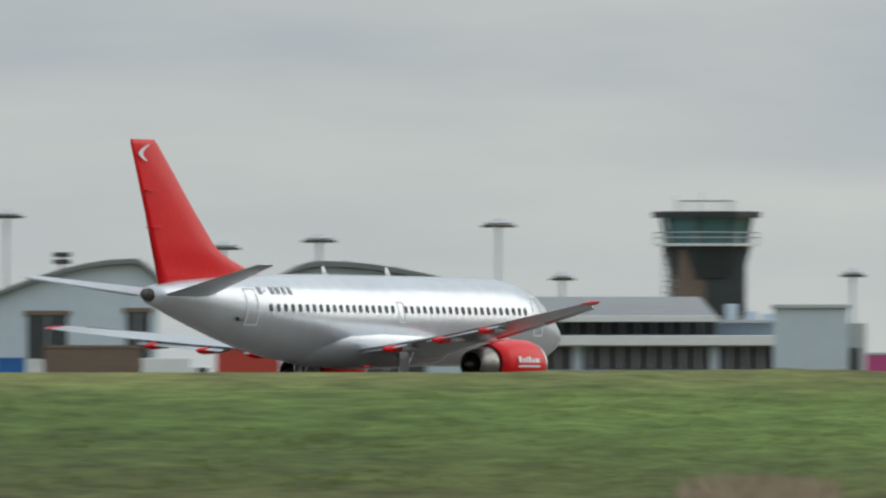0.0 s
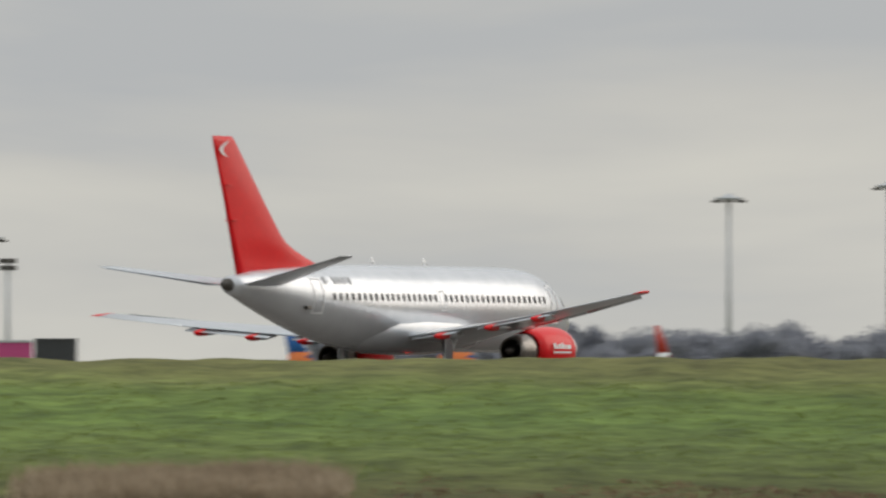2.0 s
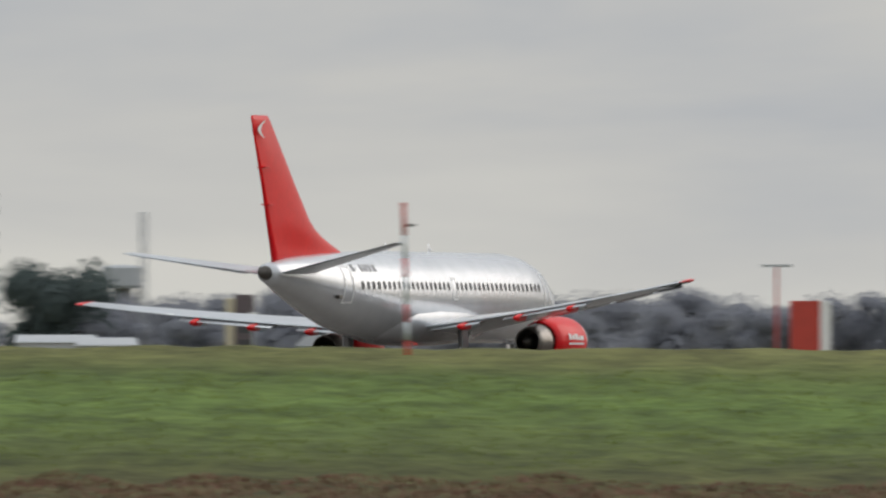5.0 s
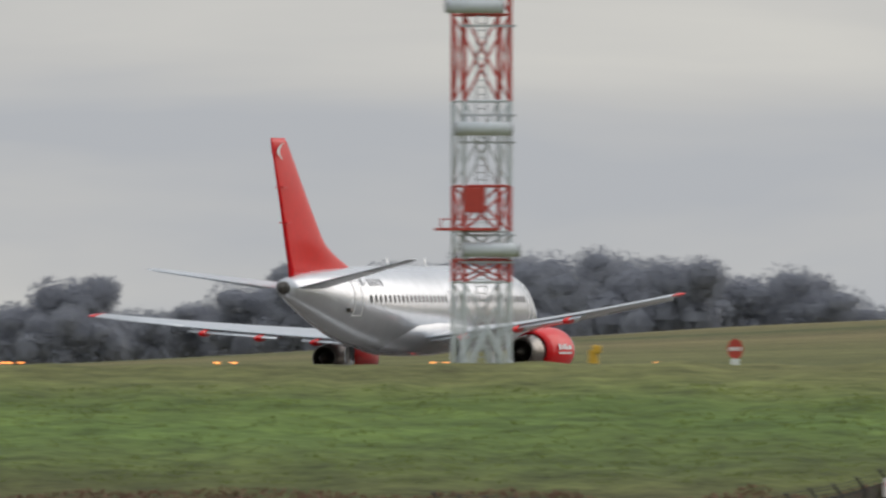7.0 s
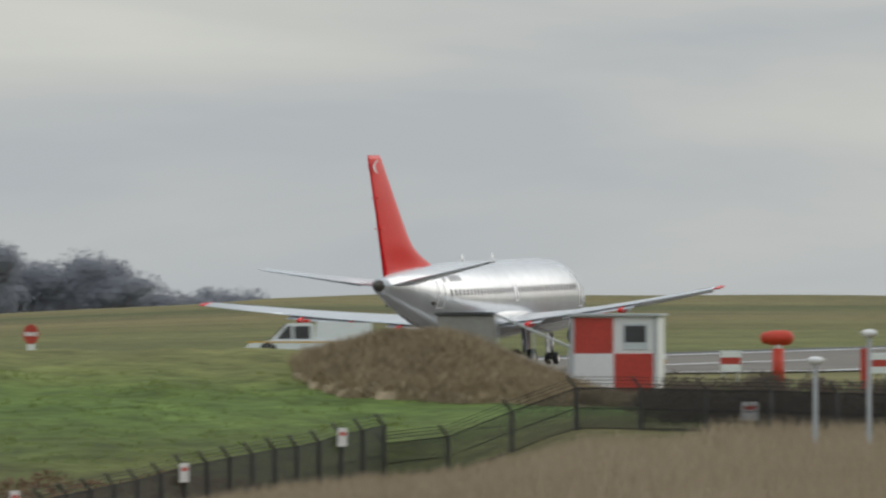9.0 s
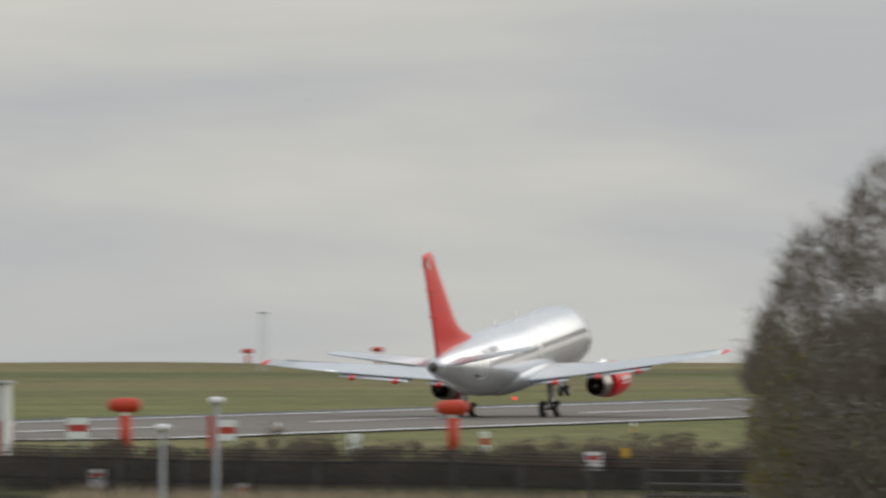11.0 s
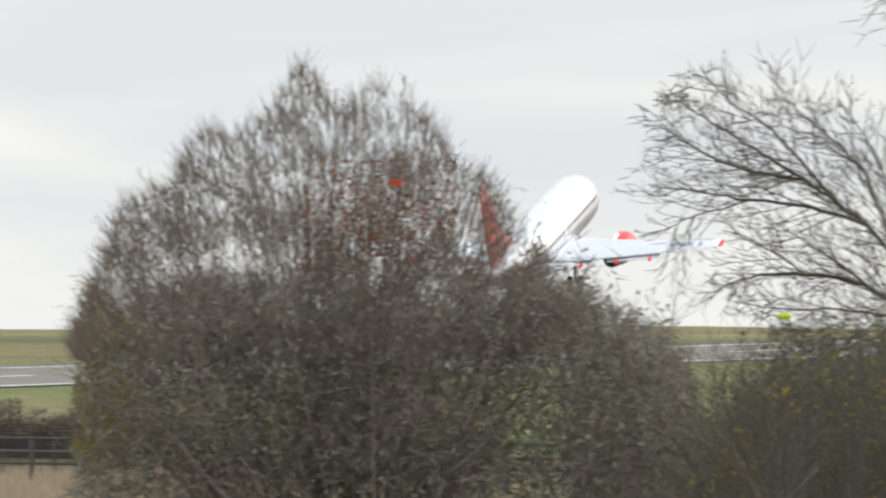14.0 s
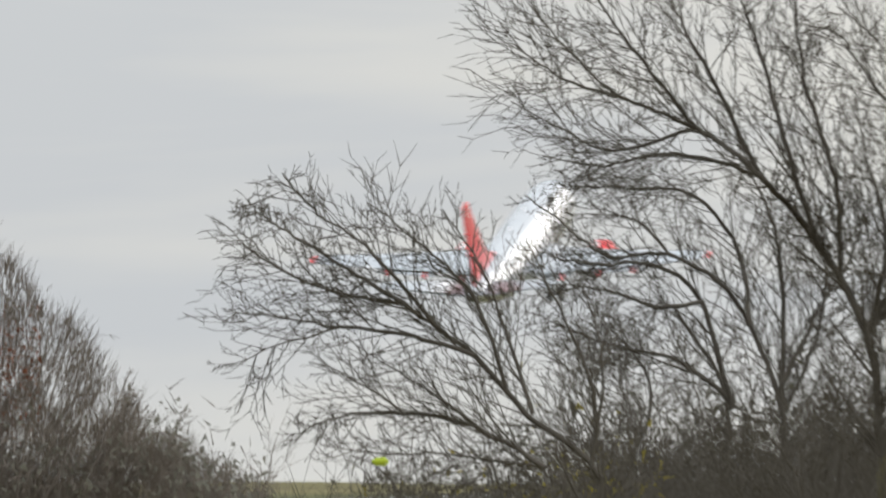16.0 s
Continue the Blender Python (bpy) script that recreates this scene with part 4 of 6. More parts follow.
# ---- floodlight masts ----
def light_mast(mark, top, d=2400, head=2.0, boxy=False):
    p = spot(mark, d)
    g = ground_height(p.x, p.y)
    h = rise(top, d) - g
    t = thing("floodlight_mast", "tall grey floodlight mast with a round head frame" if not boxy else "grey mast with a cluster of square lamps", "mast", "apron floodlight masts", m=Matrix.Translation((p.x, p.y, g)))
    part("pole", rod((0, 0, -0.5), (0, 0, h), 0.42, 0.24, 10), M_GALV, t, "", True)
    if boxy:
        for i in range(4):
            part("lamp_head", box((-1.2 + (i % 2) * 1.3, -0.5, h - 0.2 - 1.0 * (i // 2)), (-0.1 + (i % 2) * 1.3, 0.5, h + 0.5 - 1.0 * (i // 2)), 0.08), M_DARKMETAL, t)
        return t
    part("head_frame", lathe([(h - 0.1, 0.3), (h + 0.0, head), (h + 0.28, head * 1.03), (h + 0.5, 0.9), (h + 0.9, 0.25)], 14, axis="Z"), M_GALV, t)
    for i in range(8):
        a = i * math.pi / 4
        part("lamp_head", box((-0.3, -0.3, -0.25), (0.3, 0.3, 0.12), 0.05, Matrix.Translation((head * 1.1 * math.cos(a), head * 1.1 * math.sin(a), h - 0.15))), M_DARKMETAL, t)
    return t


for mark, top, b in ((-772, 276, 0), (-674, 205, 1), (-389, 220, 0), (-219, 233, 0), (98, 260, 0), (211, 166, 0), (725, 172, 0), (833, 212, 0), (864, 172, 1), (2140, 282, 0), (2424, 304, 0)):
    light_mast(mark, top, boxy=bool(b), head=1.9 if top > 200 else 1.3)


# ---- parked aircraft tails behind the bank ----
def parked_tail(mark, d, top, wide, paint, foot, label):
    p = facing(mark, d, 0)
    t = thing("parked_airliner", label, "airplane", m=p)
    k = d * STEP
    h = rise(top, d)
    w = wide * k
    part("fin", loft([airfoil((w * 0.75, 0, 1.4), (-w * 0.28, 0, 1.4), 0.5, (0, 1, 0)), airfoil((-w * 0.18, 0, h), (-w * 0.5, 0, h), 0.22, (0, 1, 0))]), paint, t, "", True)
    part("fin_foot", loft([airfoil((w * 0.9, 0, 0.0), (-w * 0.27, 0, 0.0), 0.54, (0, 1, 0)), airfoil((w * 0.62, 0, 2.0), (-w * 0.3, 0, 2.0), 0.5, (0, 1, 0))]), foot, t, "", True)
    part("fuselage", lathe([(-w * 0.4, 0.2), (0.5, 1.2), (6, 1.9), (22, 1.9), (26, 1.2), (27.5, 0.1)], 24), M_WHITE, t, "", True).location = (0, 0, -1.3)
    for x in (4.0, 9.0, 22.0):
        part("gear_leg", rod((x, 0, -1.7), (x, 0, -0.5), 0.2, 0.2, 6), M_STEEL, t)
    return t


parked_tail(1372, 1750, 60, 40, M_BLUE, M_AMBER, "parked airliner with a blue tail fin and orange foot")
parked_tail(1645, 1750, 62, 62, M_BLUE, M_AMBER, "parked airliner with a blue and orange tail fin")
parked_tail(2020, 1900, 60, 24, M_MASTRED, M_WHITE, "parked airliner with a slim red tail fin")


# ---- skyline pieces ----
def build_comms_tower():
    d = 2000
    t = thing("telecoms_tower", "grey telecoms tower with ringed platforms and dishes", "tower", m=facing(3463, d))
    z = lambda e: rise(e, d)
    part("base", lathe([(-1, 2.1), (z(70), 2.0), (z(118), 1.9), (z(120), 1.2)], 16, axis="Z"), M_CONCRETE, t, "concrete base drum", True)
    part("column", rod((0, 0, z(110)), (0, 0, z(318)), 0.85, 0.7, 12), M_GALV, t, "", True)
    for i, (e, r) in enumerate(((120, 2.2), (150, 2.0), (168, 1.9), (196, 1.8), (218, 2.0), (240, 1.8), (264, 1.9), (290, 1.3))):
        pf = part("platform", rod((0, 0, z(e)), (0, 0, z(e) + 0.3), r, r, 14), M_GALV, t)
        part("platform_rail", lathe([(z(e) + 0.9, r), (z(e) + 1.0, r + 0.05), (z(e) + 1.0, r - 0.05)], 14, axis="Z"), M_GALV, pf)
        for k in range(3):
            a = i * 1.3 + k * 2.1
            part("dish", rod((r * math.cos(a), r * math.sin(a), z(e) + 0.75), ((r + 0.4) * math.cos(a), (r + 0.4) * math.sin(a), z(e) + 0.75), 0.62, 0.5, 12), M_GALV, pf)
    part("cap", rod((0, 0, z(318)), (0, 0, z(330)), 0.9, 0.9, 12), M_GALV, t)
    part("warning_light", rod((0, 0, z(330)), (0, 0, z(336)), 0.75, 0.7, 12), mat("red_warning_light", (1.0, 0.12, 0.15), 0.3, emit=2.5), t, "lit red obstruction light")


def build_water_tower():
    d = 1950
    t = thing("water_tower", "pale grey water tank on a dark stilted base", "tower", m=facing(3717, d))
    z = lambda e: rise(e, d)
    part("tank", lathe([(z(112), 2.2), (z(117), 2.35), (z(148), 2.35), (z(152), 2.0), (z(154), 0.1)], 20, axis="Z"), M_GALV, t)
    for i in range(6):
        a = i * math.pi / 3
        part("leg", rod((1.7 * math.cos(a), 1.7 * math.sin(a), -1), (1.9 * math.cos(a), 1.9 * math.sin(a), z(113)), 0.2, 0.2, 6), M_CONCRETE, t)
    part("core", rod((0, 0, -1), (0, 0, z(113)), 0.8, 0.8, 10), M_CONCRETE, t)


def lattice(bm, w, z0, z1, r=0.06, wz=None):
    """A square bay of legs, rails and crossed braces."""
    h = w / 2
    c = [(-h, -h), (h, -h), (h, h), (-h, h)]
    for i in range(4):
        a, b = c[i], c[(i + 1) % 4]
        add_rod(bm, (*a, z0), (*a, z1), r, r, 6)
        add_rod(bm, (*a, z1), (*b, z1), r * 0.6, r * 0.6, 5)
        add_rod(bm, (*a, z0), (*b, z1), r * 0.55, r * 0.55, 5)
        add_rod(bm, (*b, z0), (*a, z1), r * 0.55, r * 0.55, 5)


def build_slim_mast():
    d = 1950
    t = thing("lattice_mast", "thin grey lattice radio mast", "mast", m=facing(3755, d))
    for i in range(7):
        bm = bmesh.new()
        lattice(bm, 0.8, i * 2.6 - 1, i * 2.6 + 1.6, 0.09)
        part("lattice_section", bm, M_GALV, t)
    for x in (-0.5, 0.4):
        part("aerial", rod((x, 0, 14), (x, 0, rise(245, d)), 0.07, 0.05, 5), M_GALV, t)


build_comms_tower()
build_water_tower()
build_slim_mast()


def blocks_on_skyline():
    d = 1700
    t = thing("office_block", "cream and dark brown office block among the trees", "building", m=facing(3925, d))
    part("wing_block", box((-1.45, 0, -2), (-0.5, 6, rise(94, d)), 0.04), mat("cream_render", (0.62, 0.56, 0.42), 0.7, 0, (0.55, 0.5, 0.37), 0.3, 3), t, "cream wall")
    part("main_block", box((-0.5, -0.3, -2), (1.45, 6, rise(101, d)), 0.04), mat("brown_cladding", (0.14, 0.11, 0.12), 0.7, 0, (0.11, 0.09, 0.1), 0.3, 3), t, "dark brown wall")
    for i in range(4):
        part("window", box((-0.2, -0.34, 0.6 + i * 1.25), (1.2, -0.28, 1.2 + i * 1.25)), M_GLASS, t)
    for mark, w, e, dd in ((4085, 2.6, 34, 1500), (4160, 3.4, 28, 1480), (4112, 2.2, 24, 1460)):
        h = thing("house", "small white gabled house under the trees", "house", "houses by the wood", m=facing(mark, dd, 0, 25))
        top = rise(e, dd)
        ev = top - 1.2
        part("wall", box((-w / 2, 0, -2), (w / 2, 4, ev), 0.02), M_PALE, h)
        part("roof", loft([[(-w / 2 - 0.2, -0.3, ev), (w / 2 + 0.2, -0.3, ev), (0.0, -0.3, top)], [(-w / 2 - 0.2, 4.3, ev), (w / 2 + 0.2, 4.3, ev), (0.0, 4.3, top)]]), M_ROOF, h, "grey pitched roof")
        for x in (-w / 4, w / 4):
            part("window", box((x - 0.25, -0.04, ev - 1.0), (x + 0.25, 0.02, ev - 0.4)), M_GLASS, h)
    for mark, w, e, dd in ((3600, 7, 30, 1500), (3690, 5, 25, 1450), (3330, 6, 20, 1500)):
        s = thing("glasshouse", "long low pale-roofed shed", "shed", "low sheds beyond the bank", m=facing(mark, dd))
        top = rise(e, dd)
        part("wall", box((-w / 2, 0, -2), (w / 2, 5, top - 0.6), 0.03), M_GALV, s)
        part("roof", loft([[(-w / 2 - 0.2, -0.2, top - 0.7), (w / 2 + 0.2, -0.2, top - 0.7), (w / 2, 2.5, top), (-w / 2, 2.5, top)], [(-w / 2 - 0.2, 5.2, top - 0.8), (w / 2 + 0.2, 5.2, top - 0.8), (w / 2, 2.6, top), (-w / 2, 2.6, top)]]), M_GALV, s)
    v = thing("service_truck", "yellow airport service truck", "truck", m=facing(3377, 1100))
    part("body", box((-0.95, 0, 0.5), (0.95, 1.8, 1.7), 0.1), M_YELLOW, v)
    part("cab", box((-0.75, 0.1, 1.7), (0.5, 1.7, 2.2), 0.12), M_YELLOW, v)
    part("windscreen", box((-0.65, 0.05, 1.78), (0.4, 0.1, 2.1), 0.02), M_GLASS, v)
    for x in (-0.6, 0.6):
        part("wheel", rod((x, -0.05, 0.35), (x, 0.25, 0.35), 0.35, 0.35, 14), M_BLACK, v)
    s = thing("street_lamp", "thin pale street lamp post", "street lamp", m=facing(3949, 1100))
    part("pole", rod((0, 0, -0.5), (0, 0, rise(64, 1100)), 0.07, 0.05, 8), M_GALV, s)
    part("lamp_head", box((-0.25, -0.1, rise(64, 1100)), (0.25, 0.1, rise(70, 1100)), 0.04), M_WHITE, s)


blocks_on_skyline()


def wind_mast():
    d = 648
    p = facing(4222, d)
    g = ground_height(*p.translation.xy)
    t = thing("wind_mast", "red and white banded mast with a wind vane", "mast", m=Matrix.Translation((p.translation.x, p.translation.y, g)) @ pose(0, 0, 0, 0, -1.6, 0))
    cuts = [-22, 20, 52, 84, 132, 166, 206, 258]
    z = lambda e: rise(e, d) - g
    for i, (a, b) in enumerate(zip(cuts, cuts[1:])):
        part("pole_band", rod((0, 0, max(z(a), -0.2)), (0, 0, z(b)), 0.1, 0.09, 10), M_MASTRED if i % 2 == 0 else M_MASTWHITE, t, "painted band", True)
    part("arm", rod((0, 0, z(223)), (0.4, 0, z(223)), 0.03, 0.02, 6), M_DARKMETAL, t)
    part("vane", box((0.2, -0.02, z(221)), (0.42, 0.02, z(226)), 0.005), M_DARKMETAL, t)
    part("lamp", rod((0, 0, z(258)), (0, 0, z(264)), 0.11, 0.08, 10), M_ORANGE, t, "orange-red lamp")


wind_mast()


# ---- beside the runway ----
def build_glide_mast():
    d = 668
    m = facing(6030, d, 0, 14)
    g = ground_height(*m.translation.xy) - 0.05
    t = thing("aerial_mast", "red and white lattice aerial mast with pale cylindrical panels", "mast", m=Matrix.Translation((0, 0, g)) @ m)
    z = lambda e: rise(e, d) - g
    w = 1.85
    cuts = ((-5, 145, 0), (145, 185, 1), (185, 235, 0), (235, 315, 1), (315, 465, 0), (465, 618, 1), (618, 770, 1))
    for a, b, red in cuts:
        bm = bmesh.new()
        lattice(bm, w, max(0.0, z(a)), z(b), 0.09)
        part("lattice_section", bm, M_MASTRED if red else M_MASTWHITE, t, "red lattice bay" if red else "white lattice bay")
    for y in (-w / 2, w / 2):
        for x in (-w / 2, w / 2):
            part("base_brace", rod((x, y, 0), (0, y, z(60)), 0.09, 0.09, 6), M_MASTWHITE, t)
    for e, shift in ((632, -0.62), (416, -0.26), (202, 0.04)):
        bm = rod((-1.12, 0, 0), (1.12, 0, 0), 0.27, 0.27, 18)
        p = part("aerial_panel", bm, M_MASTWHITE, t, "pale cylindrical aerial cover", True)
        p.location = (shift, -w / 2 - 0.38, z(e))
        for x in (-1.12, 1.12):
            part("panel_cap", rod((x - 0.04, 0, 0), (x + 0.04, 0, 0), 0.28, 0.28, 18), M_GALV, p)
    for e in (440, 392, 228, 180, 598, 655):
        part("collar_rail", box((-w / 2 - 0.18, -w / 2 - 0.16, z(e) - 0.04), (w / 2 + 0.18, -w / 2 - 0.08, z(e) + 0.04)), M_GALV, t)
    bm = bmesh.new()
    for i in range(60):
        add_rod(bm, (-0.2, 0, 0.3 + 0.28 * i), (0.2, 0, 0.3 + 0.28 * i), 0.02, 0.02, 4)
    for x in (-0.2, 0.2):
        add_rod(bm, (x, 0, 0), (x, 0, 17), 0.03, 0.03, 4)
    part("ladder", bm, M_GALV, t)
    part("equipment_box", box((-1.05, -w / 2 - 0.5, z(268)), (-0.2, -w / 2 - 0.1, z(312)), 0.03), M_MASTRED, t, "red equipment box")
    pf = part("work_platform", box((-2.05, -w / 2 - 0.6, z(236)), (0.3, -w / 2 + 0.4, z(241)), 0.01), M_MASTRED, t)
    for x in (-2.02, -0.9, 0.27):
        part("platform_post", rod((x, -w / 2 - 0.58, z(240)), (x, -w / 2 - 0.58, z(256)), 0.025, 0.025, 5), M_MASTRED, pf)
    part("platform_rail", rod((-2.05, -w / 2 - 0.58, z(256)), (0.3, -w / 2 - 0.58, z(256)), 0.025, 0.025, 5), M_MASTRED, pf)


build_glide_mast()


def build_pickup():
    d = 668
    m = facing(6975, d)
    g = ground_height(*m.translation.xy)
    t = thing("pickup_truck", "white pickup with a hard canopy and orange roof beacon", "pickup", m=Matrix.Translation((0, 0, g)) @ m)
    lift = rise(48, d) - g - 1.75

    def prism(pts, y0, y1):
        return loft([[(x, y, zz + lift) for x, zz in pts] for y in (y0, y1)])
    body = part("body", prism([(-2.6, 0.45), (2.55, 0.45), (2.6, 1.02), (-1.55, 1.05), (-2.45, 0.92), (-2.62, 0.7)], -0.9, 0.9), M_VAN, t, "white lower body")
    part("cab", prism([(-1.6, 1.03), (0.1, 1.03), (0.1, 1.68), (-0.05, 1.74), (-0.85, 1.72), (-1.0, 1.66)], -0.82, 0.82), M_VAN, t)
    part("canopy", prism([(0.12, 1.03), (2.45, 1.03), (2.35, 1.74), (0.2, 1.78)], -0.83, 0.83), M_VAN, t, "white load-bed canopy")
    for pts in (((-1.35, 1.1), (-0.78, 1.1), (-0.78, 1.6), (-0.95, 1.6)), ((-0.68, 1.1), (-0.05, 1.1), (-0.05, 1.6), (-0.68, 1.6))):
        part("window", prism(pts, -0.835, -0.82), M_GLASS, t)
    part("windscreen", prism([(-1.64, 1.08), (-1.6, 1.06), (-1.0, 1.66), (-1.04, 1.68)], -0.7, 0.7), M_GLASS, t)
    part("side_stripe", box((-2.5, -0.915, 0.95 + lift), (2.5, -0.9, 1.0 + lift)), M_YELLOW, t)
    part("beacon", box((-0.35, -0.35, 1.74 + lift), (-0.05, 0.35, 1.88 + lift), 0.04), M_ORANGE, t, "orange roof light bar")
    for x in (-1.7, 1.6):
        for y in (-0.9, 0.66):
            wh = part("wheel", rod((x, y, 0.38), (x, y + 0.24, 0.38), 0.38, 0.38, 18), M_BLACK, t)
            part("rim", rod((x, y - 0.01, 0.38), (x, y + 0.25, 0.38), 0.2, 0.2, 12), M_STEEL, wh)


build_pickup()


def build_hut():
    d = 640
    m = facing(7510, d, 0, -6)
    g = ground_height(*m.translation.xy) - 0.1
    z0, z1 = rise(-76, d), rise(62, d)
    t = thing("equipment_hut", "red and white chequered airfield equipment hut", "hut", m=m)
    w = 1.66
    part("body", box((-w, 0, min(g, z0)), (w, 2.6, z1 - 0.05), 0.03), M_WHITE, t, "white hut walls")
    zm = (z0 + z1) / 2
    part("panel", box((-w + 0.16, -0.03, zm), (-0.02, 0.0, z1 - 0.12), 0.005), M_MASTRED, t, "red panel")
    part("panel", box((0.02, -0.03, z0), (w - 0.16, 0.0, zm), 0.005), M_MASTRED, t, "red panel")
    part("panel", box((-w + 0.16, -0.025, z0), (-0.02, 0.0, zm), 0.005), M_WHITE, t, "stained white panel")
    win = part("window", box((0.42, -0.05, zm + 0.42), (1.22, 0.0, z1 - 0.42), 0.01), M_GLASS, t, "dark window")
    part("window_frame", box((0.34, -0.035, zm + 0.14), (1.3, -0.01, z1 - 0.34), 0.01), M_MASTWHITE, win)
    for x in (-w, w - 0.14):
        part("corner_post", box((x, -0.045, z0), (x + 0.14, 0.02, z1), 0.01), M_GALV, t)
    part("roof", box((-w - 0.1, -0.18, z1 - 0.07), (w + 0.1, 2.75, z1 + 0.04), 0.02), M_GALV, t, "flat grey roof")


build_hut()


def build_bunker():
    d = 650
    m = facing(7249, d)
    g = ground_height(*m.translation.xy)
    t = thing("concrete_bunker", "grey concrete box on the grass mound", "bunker", m=m)
    part("wall", box((-1.1, 0, g - 0.5), (1.1, 2.2, rise(60, d)), 0.03), M_CONCRETE, t)
    part("cover", box((-1.18, -0.08, rise(60, d)), (1.18, 2.3, rise(66, d)), 0.02), M_DARKASPHALT, t)
    r = thing("handrail", "sloping steel handrail down the mound", "handrail", m=m)
    part("top_rail", rod((1.1, -0.3, rise(63, d)), (7.7, -0.6, rise(-72, d)), 0.05, 0.05, 6), M_GALV, r)
    part("kerb", rod((1.1, -0.3, rise(2, d)), (6.6, -0.6, rise(-95, d)), 0.12, 0.12, 6), M_CONCRETE, r)
    for i in range(5):
        f = i / 4.5
        x = 1.2 + 6.2 * f
        part("rail_post", rod((x, -0.33, rise(-15 - 95 * f, d)), (x, -0.33, rise(61 - 128 * f, d)), 0.035, 0.035, 5), M_GALV, r)


build_bunker()


def build_mound():
    """A heap of dead grass at the end of the bank."""
    c = spot(7210, 640)
    verts, faces = [], []
    n, k = 36, 14
    spots = []

    def at(x, y):
        f = math.exp(-((x / (4.6 if x < 0 else 7.6)) ** 4)) * math.exp(-((y / 6.5) ** 2))
        return f
    for i in range(n + 1):
        for j in range(k + 1):
            x, y = -7 + 17 * i / n, -12 + 18 * j / k
            p = (c.x + x, c.y + y)
            gz = ground_height(*p)
            top = EYE_Z + 0.38 - 0.40 * max(0, x - 0.3)
            zz = max(gz - 0.05, gz + (top - gz) * at(x, y) + 0.25 * noise.noise((x, y * 0.7, 2.0)) * at(x, y))
            verts.append((*p, zz - (0.6 if at(x, y) < 0.10 else 0.0)))
            spots.append((x, y))
    for i in range(n):
        for j in range(k):
            a = i * (k + 1) + j
            faces.append((a, a + k + 1, a + k + 2, a + 1))
    ob = part("grass_mound", (verts, faces), M_DRYGRASS, None, "mound overgrown with tan dead grass", True)
    tagged(ob, "", "mound", kind="structure")
    pl = []
    while len(pl) < 34000:
        i, j = RNG.integers(0, n), RNG.integers(0, k)
        x, y = spots[i * (k + 1) + j]
        if at(x, y) < 0.06:
            continue
        a, b, f, h = Vector(verts[i * (k + 1) + j]), Vector(verts[(i + 1) * (k + 1) + j + 1]), RNG.random(), RNG.random()
        q = a.lerp(b, f)
        q.x += (h - 0.5) * 0.4
        pl.append(tuple(q))
    blades("dead_grass", "tan dead grass tufts on the mound", M_DRYGRASS, pl, (0.2, 0.62), 0.028, 0.55)


build_mound()


def ground_thing(name, label, category, mark, d, group=""):
    m = facing(mark, d)
    g = ground_height(*m.translation.xy)
    return thing(name, label, category, group, m=Matrix.Translation((0, 0, g)) @ m), g


def hooded_lamp(mark, d, top, scale=1.0, base=None):
    t, g = ground_thing("hooded_lamp", "orange-red hooded approach lamp on a thick post", "airfield lamp", mark, d, "hooded approach lamps")
    h = rise(top, d) - g
    r = 0.33 * scale
    prof = [(-0.72, 0.12), (-0.62, 0.24), (-0.2, 0.33), (0.35, 0.34), (0.6, 0.28), (0.72, 0.1)]
    part("hood", lathe([(s * scale, q * scale) for s, q in prof], 18), M_ORANGE, t, "", True).location = (0, 0, h - r)
    part("post", rod((0.05 * scale, 0, -0.1), (0.05 * scale, 0, h - 2.4 * r), 0.26 * scale, 0.26 * scale, 14), M_ORANGE, t, "", True)
    part("neck", rod((0.05 * scale, 0, h - 2.5 * r), (0.05 * scale, 0, h - 1.7 * r), 0.16 * scale, 0.16 * scale, 10), M_WHITE, t)


hooded_lamp(7799, 740, 34)
hooded_lamp(8379, 730, 30)
hooded_lamp(8017, 1590, 121, 0.75)
hooded_lamp(8247, 1590, 124, 0.75)
hooded_lamp(5755, 980, 58, 0.8)


def footing(mark, top):
    """The farthest distance short of the runway at which a metre-high board with that top stands clear of the ground."""
    for d in range(705, 604, -4):
        p = spot(mark, d)
        if ground_height(p.x, p.y) < rise(top, d) - 0.9:
            return d
    return 604


